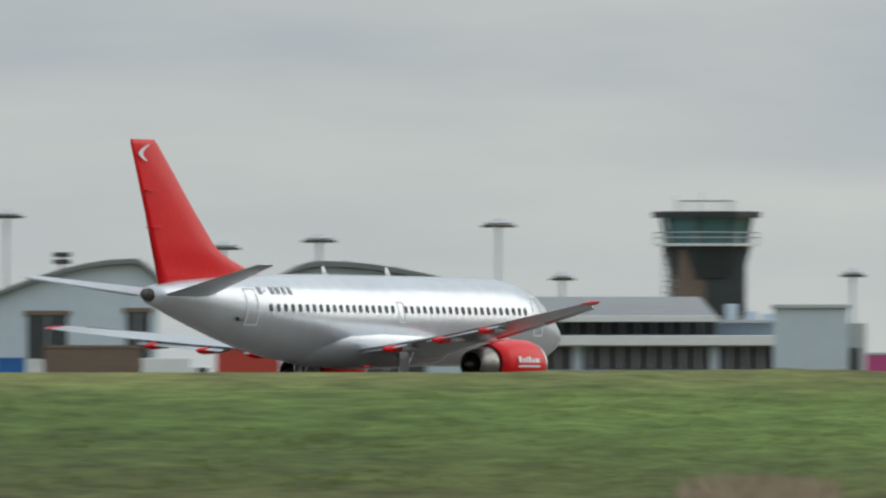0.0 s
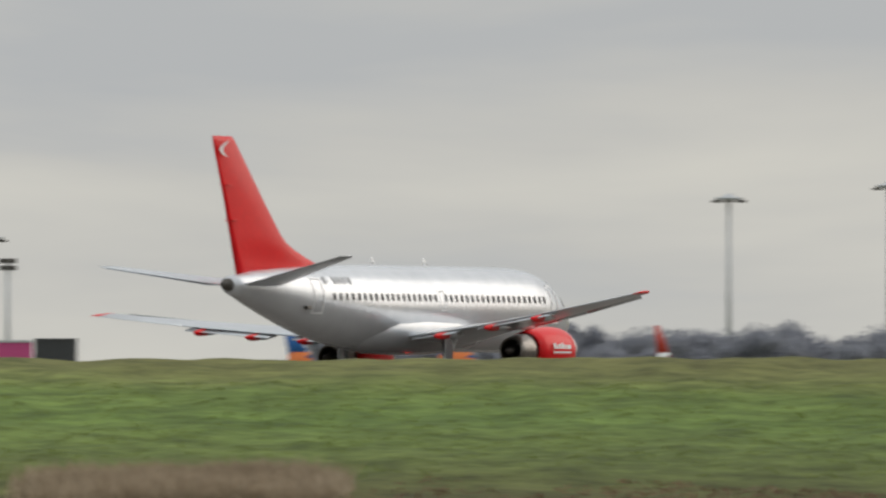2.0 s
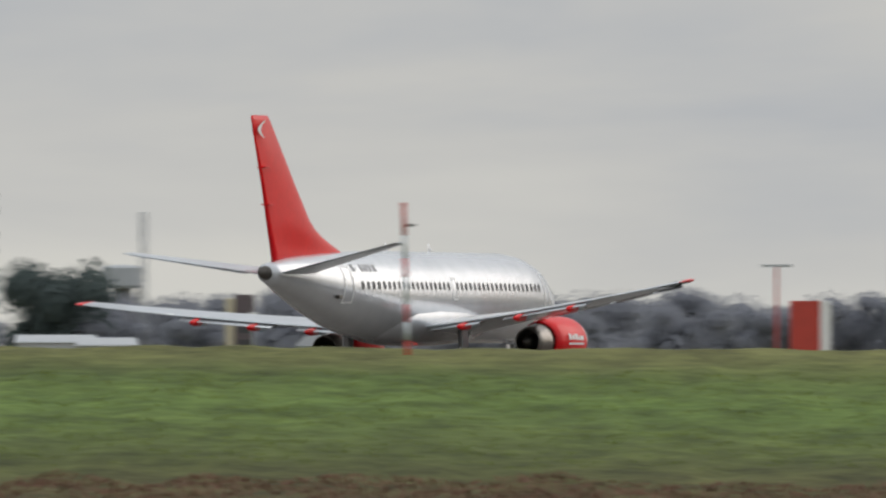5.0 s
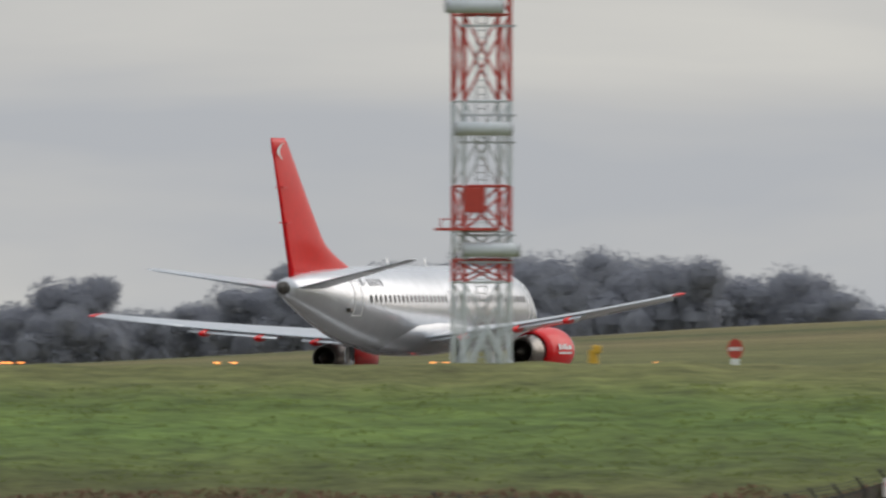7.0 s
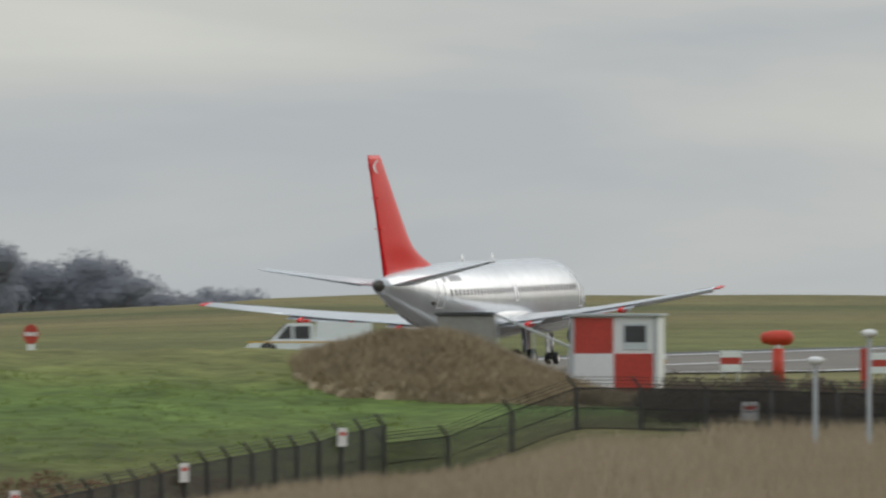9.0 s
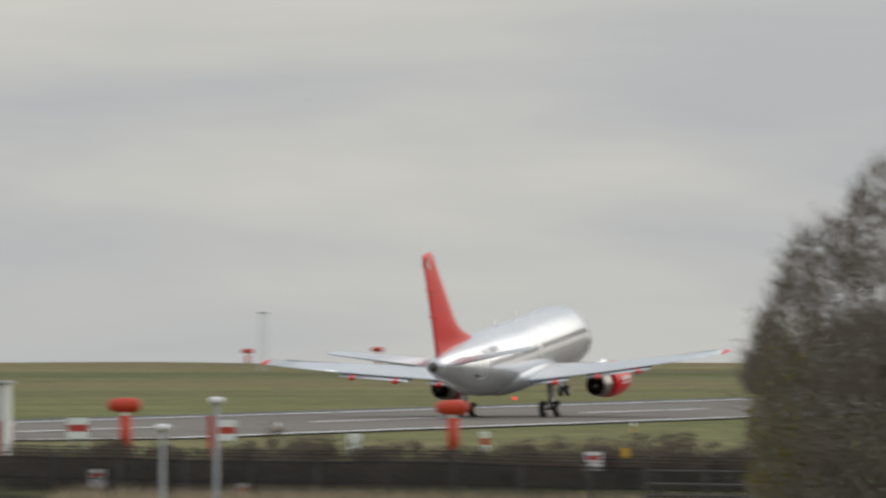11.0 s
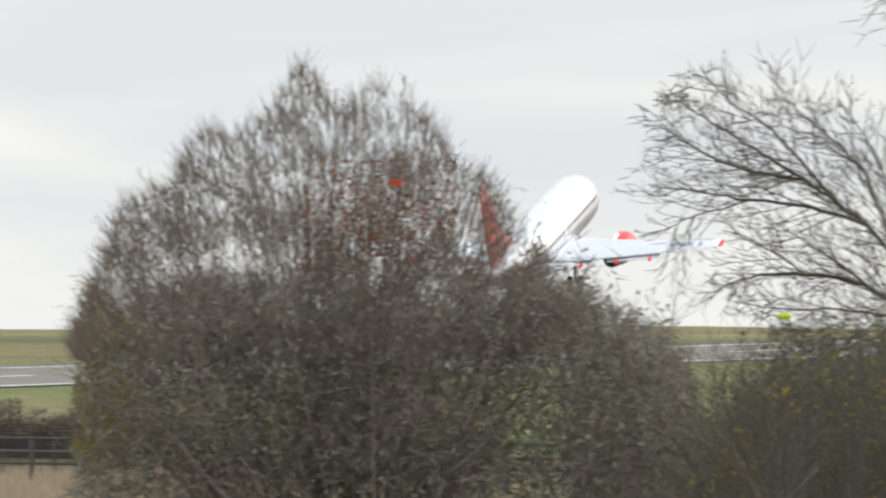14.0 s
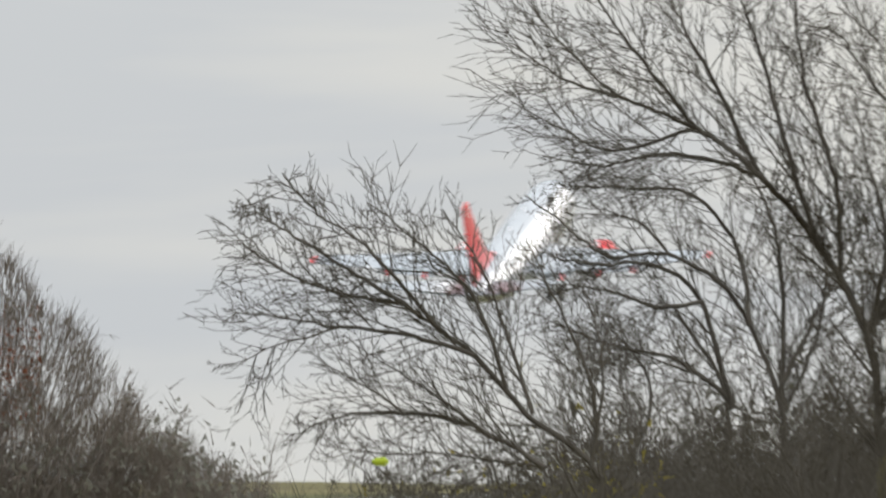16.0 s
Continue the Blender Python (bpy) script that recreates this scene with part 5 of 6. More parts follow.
def small_airfield_things():
    # amber ground lights in pairs
    for mark in (4810, 4830, 5195, 5215, 5562, 5592, 5945, 5968, 5184, 6340):
        t, g = ground_thing("ground_light", "low amber airfield light, lit", "airfield light", mark, 692, "amber ground lights")
        h = max(0.12, rise(4, 692) - g)
        part("base", rod((0, 0, -0.05), (0, 0, h - 0.1), 0.1, 0.07, 8), M_YELLOW, t)
        part("lens", box((-0.12, -0.06, h - 0.06), (0.12, 0.06, h), 0.02), M_LAMPGLOW, t, "glowing amber lens")
    t, g = ground_thing("marker_post", "squat yellow marker post with a white cap", "marker", 6228, 690)
    h = rise(34, 690) - g
    part("post", rod((0, 0, -0.1), (0, 0, h - 0.2), 0.2, 0.2, 12), M_YELLOW, t)
    part("cap", box((-0.05, -0.25, h - 0.35), (0.32, 0.2, h), 0.06), M_YELLOW, t)
    t, g = ground_thing("stop_sign", "round red sign with white bars of writing", "sign", 6479, 690)
    c = rise(27, 690) - g
    disc = part("disc", rod((0, -0.02, 0), (0, 0.02, 0), 0.33, 0.33, 8), M_MASTRED, t, "red eight-sided plate")
    disc.location, disc.scale = (0, 0, c), (1, 1, 1.3)
    for i in range(4):
        part("letter_bar", box((-0.26 + i * 0.135, -0.03, c - 0.07), (-0.16 + i * 0.135, -0.02, c + 0.08)), M_WHITE, t)
    part("stand", box((-0.16, -0.03, -0.05), (0.16, 0.05, c - 0.4), 0.02), M_WHITE, t)
    t, g = ground_thing("marker_box", "small white marker box with a red band", "marker", 6092, 860)
    h = rise(50, 860) - g
    part("box", box((-0.3, -0.2, 0), (0.3, 0.2, h), 0.03), M_WHITE, t)
    part("band", box((-0.31, -0.21, h * 0.55), (0.31, 0.21, h * 0.72)), M_MASTRED, t)
    t, g = ground_thing("equipment_hut", "small red and white hut in the field", "hut", 4935, 1250)
    h = rise(90, 1250) - g
    part("body", box((-1.5, 0, -0.2), (0.7, 2, h), 0.04), M_MASTRED, t)
    part("side_panel", box((0.72, 0, -0.2), (1.5, 2, h), 0.04), M_WHITE, t)
    t, g = ground_thing("red_pole", "thin red pole with a crossbar", "pole", 4875, 1250)
    h = rise(153, 1250) - g
    part("pole", rod((0, 0, -0.2), (0, 0, h), 0.12, 0.1, 8), M_MASTRED, t)
    part("crossbar", box((-1.1, -0.1, h - 0.15), (1.1, 0.1, h + 0.05), 0.02), M_GALV, t)
    t, g = ground_thing("field_aerial", "thin pale aerial on the ridge", "aerial", 8044, 1450)
    h = rise(186, 1450) - g
    for x in (-0.25, 0.25):
        part("pole", rod((x, 0, -0.3), (x * 0.8, 0, h), 0.05, 0.04, 6), M_MASTWHITE, t)
    part("head", box((-0.45, -0.1, h - 0.2), (0.45, 0.1, h), 0.03), M_MASTWHITE, t)
    for mark, top, w in ((7717, -2, 0.42), (7978, -6, 0.42), (8437, -26, 0.16)):
        t, g = ground_thing("striped_marker", "red and white striped airfield marker board", "marker", mark, footing(mark, top), "striped markers")
        h = max(0.9, rise(top, footing(mark, top)) - g)
        for i in range(3):
            part("stripe_board", box((-w, -0.05, h - 0.85 + i * 0.285), (w, 0.05, h - 0.57 + i * 0.285), 0.01), M_MASTRED if i == 1 else M_WHITE, t)
        for x in (-w * 0.7, w * 0.7):
            part("leg", rod((x, 0.06, -0.05), (x, 0.06, h - 0.6), 0.035, 0.035, 6), M_GALV, t)
    t, g = ground_thing("marker_post", "thick red marker post", "marker", 7953, 706)
    part("post", rod((0, 0, -0.1), (0, 0, max(0.6, rise(2, 706) - g)), 0.16, 0.16, 10), M_MASTRED, t)
    t, g = ground_thing("marker_box", "small pale marker box in the grass", "marker", 8206, 700)
    part("box", box((-0.26, -0.2, -0.05), (0.26, 0.2, max(0.4, rise(-30, 700) - g)), 0.03), M_WHITE, t)
    for mark, top in ((7962, 36), (7867, -12)):
        t, g = ground_thing("bollard_light", "slim grey post with a round white cap lamp", "lamp post", mark, 555, "capped lamp posts")
        h = rise(top, 555) - g
        part("pole", rod((0, 0, -0.1), (0, 0, h - 0.2), 0.085, 0.075, 12), M_GALV, t)
        part("cap", lathe([(h - 0.26, 0.1), (h - 0.22, 0.23), (h - 0.08, 0.26), (h - 0.02, 0.16), (h, 0.02)], 16, axis="Z"), M_WHITE, t, "", True)
    for mark in (8070, 8700, 9000, 7600):
        t, g = ground_thing("edge_light", "small white runway edge light", "airfield light", mark, 930, "runway edge lights")
        part("stem", rod((0, 0, -0.1), (0, 0, 0.35), 0.05, 0.05, 6), M_YELLOW, t)
        part("lens", rod((0, 0, 0.35), (0, 0, 0.55), 0.1, 0.07, 8), M_WHITE, t)
    t, g = ground_thing("parked_car", "pale blue car far down the runway edge", "car", 10500, 1100)
    part("body", box((-2.0, -0.8, 0.3), (2.0, 0.8, 0.95), 0.15), M_PALE, t)
    part("cabin", box((-1.1, -0.72, 0.95), (1.2, 0.72, 1.45), 0.2), M_GLASS, t)
    for x in (-1.3, 1.3):
        part("wheel", rod((x, -0.82, 0.3), (x, -0.6, 0.3), 0.3, 0.3, 14), M_BLACK, t)
    t, g = ground_thing("white_post", "short white post beyond the bushes", "post", 10430, 620)
    part("post", box((-0.12, -0.1, -0.1), (0.12, 0.1, rise(18, 620) - g), 0.03), M_WHITE, t)


small_airfield_things()


# ---- fences ----
def fence_run(a, b, n, h, label, gauge=0.014):
    """Cranked posts and chain-link between two (mark, distance) ends."""
    t = thing("security_fence", label, "fence", "", "")
    pa, pb = spot(*a), spot(*b)
    along = (pb - pa).normalized()
    out = Vector((along.y, -along.x, 0))
    bm = box((-0.075, -0.075, -0.3), (0.075, 0.075, h), 0.015)
    me = bpy.data.meshes.new("post")
    add_rod(bm, (0, 0, h - 0.05), (-0.32, -0.32, h + 0.38), 0.06, 0.045, 6)
    bm.to_mesh(me)
    bm.free()
    me.materials.append(M_POST)
    prev = None
    for i in range(n + 1):
        p = pa.lerp(pb, i / n)
        p.z = ground_height(p.x, p.y)
        o = new("post", me)
        o.parent = t
        o.location = p
        if prev is not None:
            d = p - prev
            u = Vector((d.x, d.y, 0))
            verts, faces = [], []

            def wire(x0, z0, x1, z1, w):
                p0, p1 = prev + d * x0 + Vector((0, 0, z0)), prev + d * x1 + Vector((0, 0, z1))
                s = Vector((0, 0, w)) + u.normalized() * (w if x0 != x1 and z0 != z1 else 0)
                k = len(verts)
                verts.extend([p0 - s, p0 + s, p1 + s, p1 - s])
                faces.append((k, k + 1, k + 2, k + 3))
            m = 18
            for q in range(-m, m):
                x0, x1 = q / m, q / m + 1.0
                f0, f1 = max(0.0, -q / m), min(1.0, (1 - q / m))
                wire(x0 + f0, h * f0, x0 + f1, h * f1, gauge)
                wire(x0 + f0, h * (1 - f0), x0 + f1, h * (1 - f1), gauge)
            for zz in (0.06, h * 0.5, h - 0.05):
                wire(0, zz, 1, zz, 0.018)
            for off in (0.12, 0.25, 0.36):
                wire(0, h + off, 1, h + off, 0.01)
            part("wire_mesh", (verts, faces), M_WIRE, t)
        prev = p
    return t


fence_run((5960, 540), (7104, 601), 27, 2.15, "dark cranked-post chain-link fence along the bank foot", 0.024)
fence_run((7104, 601), (8990, 572), 16, 1.5, "dark cranked-post chain-link fence before the runway")
fence_run((9900, 570), (10700, 560), 7, 2.1, "chain-link fence seen beyond the bare trees")
for mark, d, el in ((7022, 596.1, -155), (6742, 580.2, -218), (6442, 564.0, -267), (6096, 546.5, -300), (7751, 596, -109), (8629, 578, -79), (8011, 590, -134)):
    bank = mark < 7100
    p = facing(mark, d, 0.0, 72.0) if bank else facing(mark, d - 0.35)
    t = thing("fence_sign", "small white warning sign on the fence", "sign", "fence signs", m=p)
    c = rise(el, d)
    w, y = (0.5, -0.16) if bank else (0.3, 0.0)
    part("plate", box((-w, y - 0.015, c - 0.33), (w, y + 0.015, c + 0.33), 0.005), M_SIGN, t)
    part("text_bar", box((-w * 0.7, y - 0.02, c + 0.05), (w * 0.7, y - 0.015, c + 0.18)), M_MASTRED, t)
    part("bracket", box((-0.03, y + 0.015, c - 0.05), (0.03, 0.0 if bank else 0.36, c + 0.05)), M_GALV, t)
t = thing("fence_sign", "small yellow warning sign on the fence", "sign", "fence signs", m=facing(8686, 577.4))
part("plate", box((-0.13, -0.015, rise(-72, 578)), (0.13, 0.015, rise(-55, 578)), 0.005), M_YELLOW, t)
part("bracket", box((-0.03, 0.015, rise(-66, 578)), (0.03, 0.3, rise(-61, 578))), M_GALV, t)


def rail_fence():
    t = thing("rail_fence", "dark weathered post and rail fence by the bush", "fence")
    prev = None
    for i in range(14):
        p = spot(8722 + i * 105, 545 - i * 1.0)
        g = ground_height(p.x, p.y)
        top = rise(-96 - i * 1.2, 545)
        part("post", box((-0.07, -0.07, g - top - 0.2), (0.07, 0.07, 0.08), 0.01), M_POST, t).location = (p.x, p.y, top)
        q = Vector((p.x, p.y, top))
        if prev is not None:
            for dz in (0.0, -0.42, -0.8):
                part("rail", rod(prev + Vector((0, 0, dz)), q + Vector((0, 0, dz)), 0.055, 0.055, 5), M_POST, t)
        prev = q


rail_fence()


# ---- reeds, bracken and hedge ----
blades("reed_bed", "tan dry reeds before the fence", M_REED, patch_places(120000, 6000, 9300, 380, 592, lambda p, m, d: d < 546 + (m - 5960) * 0.048 - 6 if m < 7104 else d < 566 + (32 - (m - 7650) * 0.0154) * smooth(m, 7600, 7750)), (0.3, 0.85), 0.035, 0.16)
blades("bracken", "brown dead bracken along the bank foot", M_BRACKEN, patch_places(56000, 1500, 7000, 560, 613, lambda p, m, d: d > 546 + (m - 5960) * 0.054 + 2 and d < 603 + 7 * noise.noise((m * 0.006, 0.3, d * 0.02)) and RNG.random() < 0.2 + 0.8 * smooth(m, 1600, 2700)), (0.06, 0.26), 0.06, 0.6, "bracken")
blades("grass_tufts", "dark green tussocks over the mown bank", M_TUFT, patch_places(42000, -900, 7150, 607, 640, lambda p, m, d: 0.5 * noise.noise((p.x * 0.3, p.y * 0.2, 6.1)) + noise.noise((p.x * 1.3, p.y * 0.7, 2.1)) > 0.1), (0.04, 0.15), 0.04, 0.7)
blades("plume_grass", "pale tan plume grass clumps", M_REED, [tuple(Vector(p)) for c in (560, 1010, 1180, 1260, 1330) for p in patch_places(2600, c - 150, c + 150, 596, 607, lambda p, m, d, c=c: abs(m - c) < 150 * math.sqrt(RNG.random()))], (0.3, 0.95), 0.06, 0.3, "grass")



def hedge():
    chunks = []
    for mark, d, top, w in [(7590 + i * 42, 612, -62 + 14 * math.sin(i * 1.7), 1.6) for i in range(36)] + [(8610, 616, -22, 2.0), (8680, 616, -14, 2.4), (8750, 616, -20, 2.0), (8090, 618, -8, 2.2), (8150, 618, -25, 1.8), (7780, 618, -34, 2.0), (8950, 600, -10, 2.4)]:
        p = spot(mark, d)
        g = ground_height(p.x, p.y)
        chunks.append(crown(p.x, p.y, g - 0.1, max(0.6, rise(top, d) - g), w, 900, 0.075, 0.2))
    for i in range(64):
        p = spot(7600 + i * 22, 607 + 2.5 * math.sin(i * 2.3))
        g = ground_height(p.x, p.y)
        chunks.append(crown(p.x, p.y, g - 0.1, 1.5 + 0.35 * math.sin(i * 1.1), 1.9, 700, 0.085, 0.2))
    v = np.concatenate(chunks)
    tagged(part("hedge", (v.tolist(), np.arange(len(v)).reshape(-1, 3).tolist()), M_HEDGE, None, "dark brown leafless bramble hedge by the fence"), "", "hedge", kind="stuff")


hedge()


# ---- bare trees near the camera ----
class Wood:
    """Collects tapering limbs, sorted by thickness, for one tree."""

    def __init__(self, seed, least=0.0026, sway=0.13, pace=0.2):
        self.r = random.Random(seed)
        self.least, self.sway, self.pace = least, sway, pace
        self.thick, self.mid, self.fine = [], [], []

    def seg(self, a, b, r0, r1):
        (self.thick if r0 > 0.028 else self.mid if r0 > 0.009 else self.fine).append((a, b, r0, r1))

    def grow(self, p, d, length, r, depth, up, kids, spread):
        rr = self.r
        n = min(10, max(2, int(length / self.pace)))
        step = length / n
        d = d.normalized()
        for i in range(n):
            d = (d + Vector((rr.gauss(0, self.sway), rr.gauss(0, self.sway), rr.gauss(0, self.sway) + up))).normalized()
            q = p + d * step
            r1 = r * (1 - 0.75 / n)
            self.seg(p, q, r, r1)
            if depth > 0 and (i >= 1 or n < 4):
                for _ in range(kids if rr.random() < 0.75 else kids + 1):
                    side = Vector((rr.gauss(0, 1), rr.gauss(0, 0.7), rr.gauss(0, 0.8)))
                    side = (side - d * side.dot(d)).normalized()
                    k = d * (1 - spread * 0.35) + side * (spread * (0.6 + 0.5 * rr.random()))
                    self.grow(q, k, length * (0.36 + 0.26 * rr.random()) * (1.15 - 0.5 * i / n), max(self.least, r1 * (0.45 + 0.2 * rr.random())), depth - 1, up, kids, spread)
            p, r = q, r1

    def limb(self, pts, r0, r1, depth, length, up, kids, spread, skip=0.15, more=1, gap=0.22):
        """A main limb along given places, with branches on its way."""
        rr = self.r
        fine = []
        ext = [pts[0] * 2 - pts[1]] + list(pts) + [pts[-1] * 2 - pts[-2]]
        for o, a, b, c in zip(ext, ext[1:], ext[2:], ext[3:]):
            m = max(2, int((b - a).length / gap))
            for i in range(m):
                u = i / m
                fine.append((a * 2 + (b - o) * u + (o * 2 - a * 5 + b * 4 - c) * u ** 2 + (a * 3 - o - b * 3 + c) * u ** 3) * 0.5)
        fine.append(pts[-1])
        for i in range(1, len(fine) - 1):
            fine[i] = fine[i] + Vector((rr.gauss(0, 0.06), rr.gauss(0, 0.06), rr.gauss(0, 0.06))) * gap
        n = len(fine) - 1
        for i in range(n):
            f0, f1 = i / n, (i + 1) / n
            ra, rb = r0 + (r1 - r0) * f0, r0 + (r1 - r0) * f1
            self.seg(fine[i], fine[i + 1], ra, rb)
            if f0 > skip:
                d = (fine[i + 1] - fine[i]).normalized()
                for _ in range(kids):
                    side = Vector((rr.gauss(0, 1), rr.gauss(0, 0.8), rr.gauss(0, 0.9)))
                    side = (side - d * side.dot(d)).normalized()
                    self.grow(fine[i], d * 0.8 + side * spread, length * (0.45 + 0.75 * rr.random()) * (1.05 - 0.85 * f0), max(self.least * 1.4, ra * (0.28 + 0.2 * rr.random())), depth, up, more, spread)

    def mesh(self, segs, sides):
        a = np.array([tuple(q[0]) for q in segs])
        b = np.array([tuple(q[1]) for q in segs])
        r0, r1 = np.array([q[2] for q in segs]), np.array([q[3] for q in segs])
        d = b - a
        d /= np.maximum(1e-6, np.linalg.norm(d, axis=1))[:, None]
        x = np.cross(d, np.array([0.3, 0.9, 0.2]))
        x /= np.maximum(1e-6, np.linalg.norm(x, axis=1))[:, None]
        y = np.cross(d, x)
        n = len(segs)
        v = np.empty((n, 2, sides, 3))
        for s in range(sides):
            t = 2 * math.pi * s / sides
            o = x * math.cos(t) + y * math.sin(t)
            v[:, 0, s] = a - d * (r0 * 0.3)[:, None] + o * r0[:, None]
            v[:, 1, s] = b + o * r1[:, None]
        k = (np.arange(n) * 2 * sides)[:, None]
        f = np.concatenate([np.stack([k[:, 0] + s, k[:, 0] + (s + 1) % sides, k[:, 0] + sides + (s + 1) % sides, k[:, 0] + sides + s], 1) for s in range(sides)])
        return v.reshape(-1, 3).tolist(), f.tolist()

    def parts(self, tree, bark, twig):
        if self.thick:
            part("trunk", self.mesh(self.thick, 7), bark, tree, "", True)
        if self.mid:
            tagged(part("branches", self.mesh(self.mid, 4), twig, tree, "", True), "bare upswept branches", kind="stuff")
        if self.fine:
            tagged(part("twigs", self.mesh(self.fine, 3), twig, tree), "fine bare twigs", kind="stuff")


def at_view(mark, el, d):
    p = spot(mark, d)
    p.z = rise(el, d)
    return p


def leaf_cloud(places, size):
    p = np.array(places)
    n = len(p)
    t = RNG.normal(0, size, (n, 2, 3))
    v = np.empty((n * 3, 3))
    v[0::3], v[1::3], v[2::3] = p, p + t[:, 0], p + t[:, 1]
    return v.tolist(), np.arange(n * 3).reshape(-1, 3).tolist()


def slivers(places, length, width, up=0.15, root=None):
    """Thin tapering twigs, one to each place."""
    p = np.array(places)
    n = len(p)
    d = RNG.normal(0, 0.55, (n, 3)) + np.array([0, 0, up])
    if root is not None:
        away = p - np.array(root)
        d = d * 0.6 + away / np.linalg.norm(away, axis=1)[:, None]
    d /= np.linalg.norm(d, axis=1)[:, None]
    ln = (length * (0.5 + RNG.random(n)))[:, None]
    s = np.cross(d, np.array([0.0, 1.0, 0.0]))
    s /= np.maximum(1e-6, np.linalg.norm(s, axis=1))[:, None]
    wd = (width * (0.6 + 0.8 * RNG.random(n)))[:, None]
    v = np.empty((n * 3, 3))
    v[0::3], v[1::3], v[2::3] = p - s * wd, p + s * wd, p + d * ln
    return v.tolist(), np.arange(n * 3).reshape(-1, 3).tolist()


def build_thicket():
    """A domed many-stemmed tree rising out of a bramble thicket."""
    d = 330
    c = spot(9380, d)
    g = ground_height(c.x, c.y)
    t = thing("thicket_tree", "domed leafless many-stemmed tree in a thicket", "tree")
    w = Wood(11, 0.0052, 0.08, 0.24)
    k = d * STEP
    rr = w.r
    # (mark, top over eye level) of the dome's outline
    outline = [(8900, 150), (8940, 250), (8990, 345), (9060, 400), (9110, 470), (9180, 505), (9250, 545), (9310, 595), (9330, 600), (9385, 545), (9450, 585), (9470, 575), (9520, 500), (9580, 440), (9640, 395), (9700, 320), (9740, 240), (9790, 150)]
    for mark, top in outline + [(m + rr.uniform(-30, 30), e * rr.uniform(0.70, 0.97)) for m, e in outline for _ in range(3)]:
        base = Vector((c.x + (mark - 9380) * k * 0.12 + rr.gauss(0, 0.35), c.y + rr.gauss(0, 1.2), g - 0.1))
        dy = rr.gauss(0, 1.3)
        tip = at_view(mark, top - 35, d)
        tip.y += dy
        m1 = base.lerp(tip, 0.4) + Vector(((mark - 9380) * k * 0.05, dy * 0.3, 0.1))
        m2 = base.lerp(tip, 0.75) + Vector(((mark - 9380) * k * 0.03, 0, 0.05))
        w.limb([base, m1, m2, tip], 0.03 + 0.016 * rr.random(), 0.010, 2, 1.6, 0.03, 1, 0.6, 0.22, 1, 0.2)
    w.parts(t, M_BARK, M_TWIG)
    # bramble and ivy skirts
    pl, ol, rl = [], [], []
    skirt = [(8890, -60), (8920, 60), (8980, 110), (9060, 120), (9150, 135), (9250, 150), (9350, 150), (9450, 150), (9550, 150), (9650, 150), (9720, 165), (9790, 150), (9850, 105), (9900, 75), (9950, 45), (9990, 0), (10010, -80)]
    ms, es = [a for a, b in skirt], [b for a, b in skirt]
    while len(pl) < 56000:
        m = rr.uniform(8885, 10010) if rr.random() < 0.8 else rr.uniform(9780, 10010)
        top = float(np.interp(m, ms, es)) + 36 * noise.noise((m * 0.013, 0.5, 0.2)) + 30 * noise.noise((m * 0.05, 1.5, 0.2)) + abs(rr.gauss(0, 45)) - 20
        e = top - (top + 420) * rr.random() ** 1.1
        edge = 22 * noise.noise((e * 0.02, 3.5, 0.2)) + 18 * noise.noise((e * 0.06, 1.5, 0.8))
        if m < 8905 + edge:
            continue
        p = at_view(m, e, d + rr.gauss(0, 1.6) - 0.6)
        pl.append(tuple(p))
        if m < 9030 and rr.random() < 0.95 * (1 - (m - 8885) / 150) and e > -150:
            ol.append(tuple(at_view(m, e + 30 * rr.random(), d - 1.8 + rr.gauss(0, 0.5))))
    part("bramble", leaf_cloud(pl[:28000], 0.072), M_BRAMBLE, t, "dense dull bramble skirt")
    tagged(part("tangle", slivers(pl[28000:], 0.34, 0.011), M_TWIG, t, "tangled bare stems"), kind="stuff")
    part("yellow_leaves", leaf_cloud(ol, 0.05), M_OLIVE, t, "yellow-olive leaves")
    cl = []
    om, oe = [a for a, b in outline], [b for a, b in outline]
    while len(cl) < 21000:
        m = rr.uniform(8905, 9790)
        top = float(np.interp(m, om, oe)) - 20 + 40 * noise.noise((m * 0.02, 0.7, 0.4))
        e = 40 + (top - 70) * rr.random() ** 1.5
        q = at_view(m, e, d + rr.gauss(0, 1.5))
        if noise.noise((q.x * 1.3, q.y * 0.6, q.z * 1.3)) + 0.5 * noise.noise((q.x * 3.5, 0.4, q.z * 3.5)) > -0.05:
            cl.append(tuple(q))
    tagged(part("crown_twigs", slivers(cl, 0.45, 0.0075, 0.3, (c.x, c.y, g)), M_TWIG, t, "dense fine bare twigs"), kind="stuff")
    for _ in range(2600):
        rl.append(tuple(at_view(9440 + max(-130, min(130, rr.gauss(0, 75))), 285 + max(-120, min(110, rr.gauss(0, 60))), d - 1 + rr.gauss(0, 0.8))))
    part("old_leaves", leaf_cloud(rl, 0.04), M_RUST, t, "clinging russet leaves")
    w2 = Wood(12, 0.004, 0.12, 0.2)
    for _ in range(130):
        m = rr.uniform(8920, 9990)
        p = at_view(m, rr.uniform(-260, 60), d - 2.2 + rr.gauss(0, 0.4))
        w2.grow(p, Vector((rr.gauss(0, 0.8), rr.gauss(0, 0.3), 1)), rr.uniform(0.7, 1.7), 0.02, 2, 0.02, 1, 0.7)
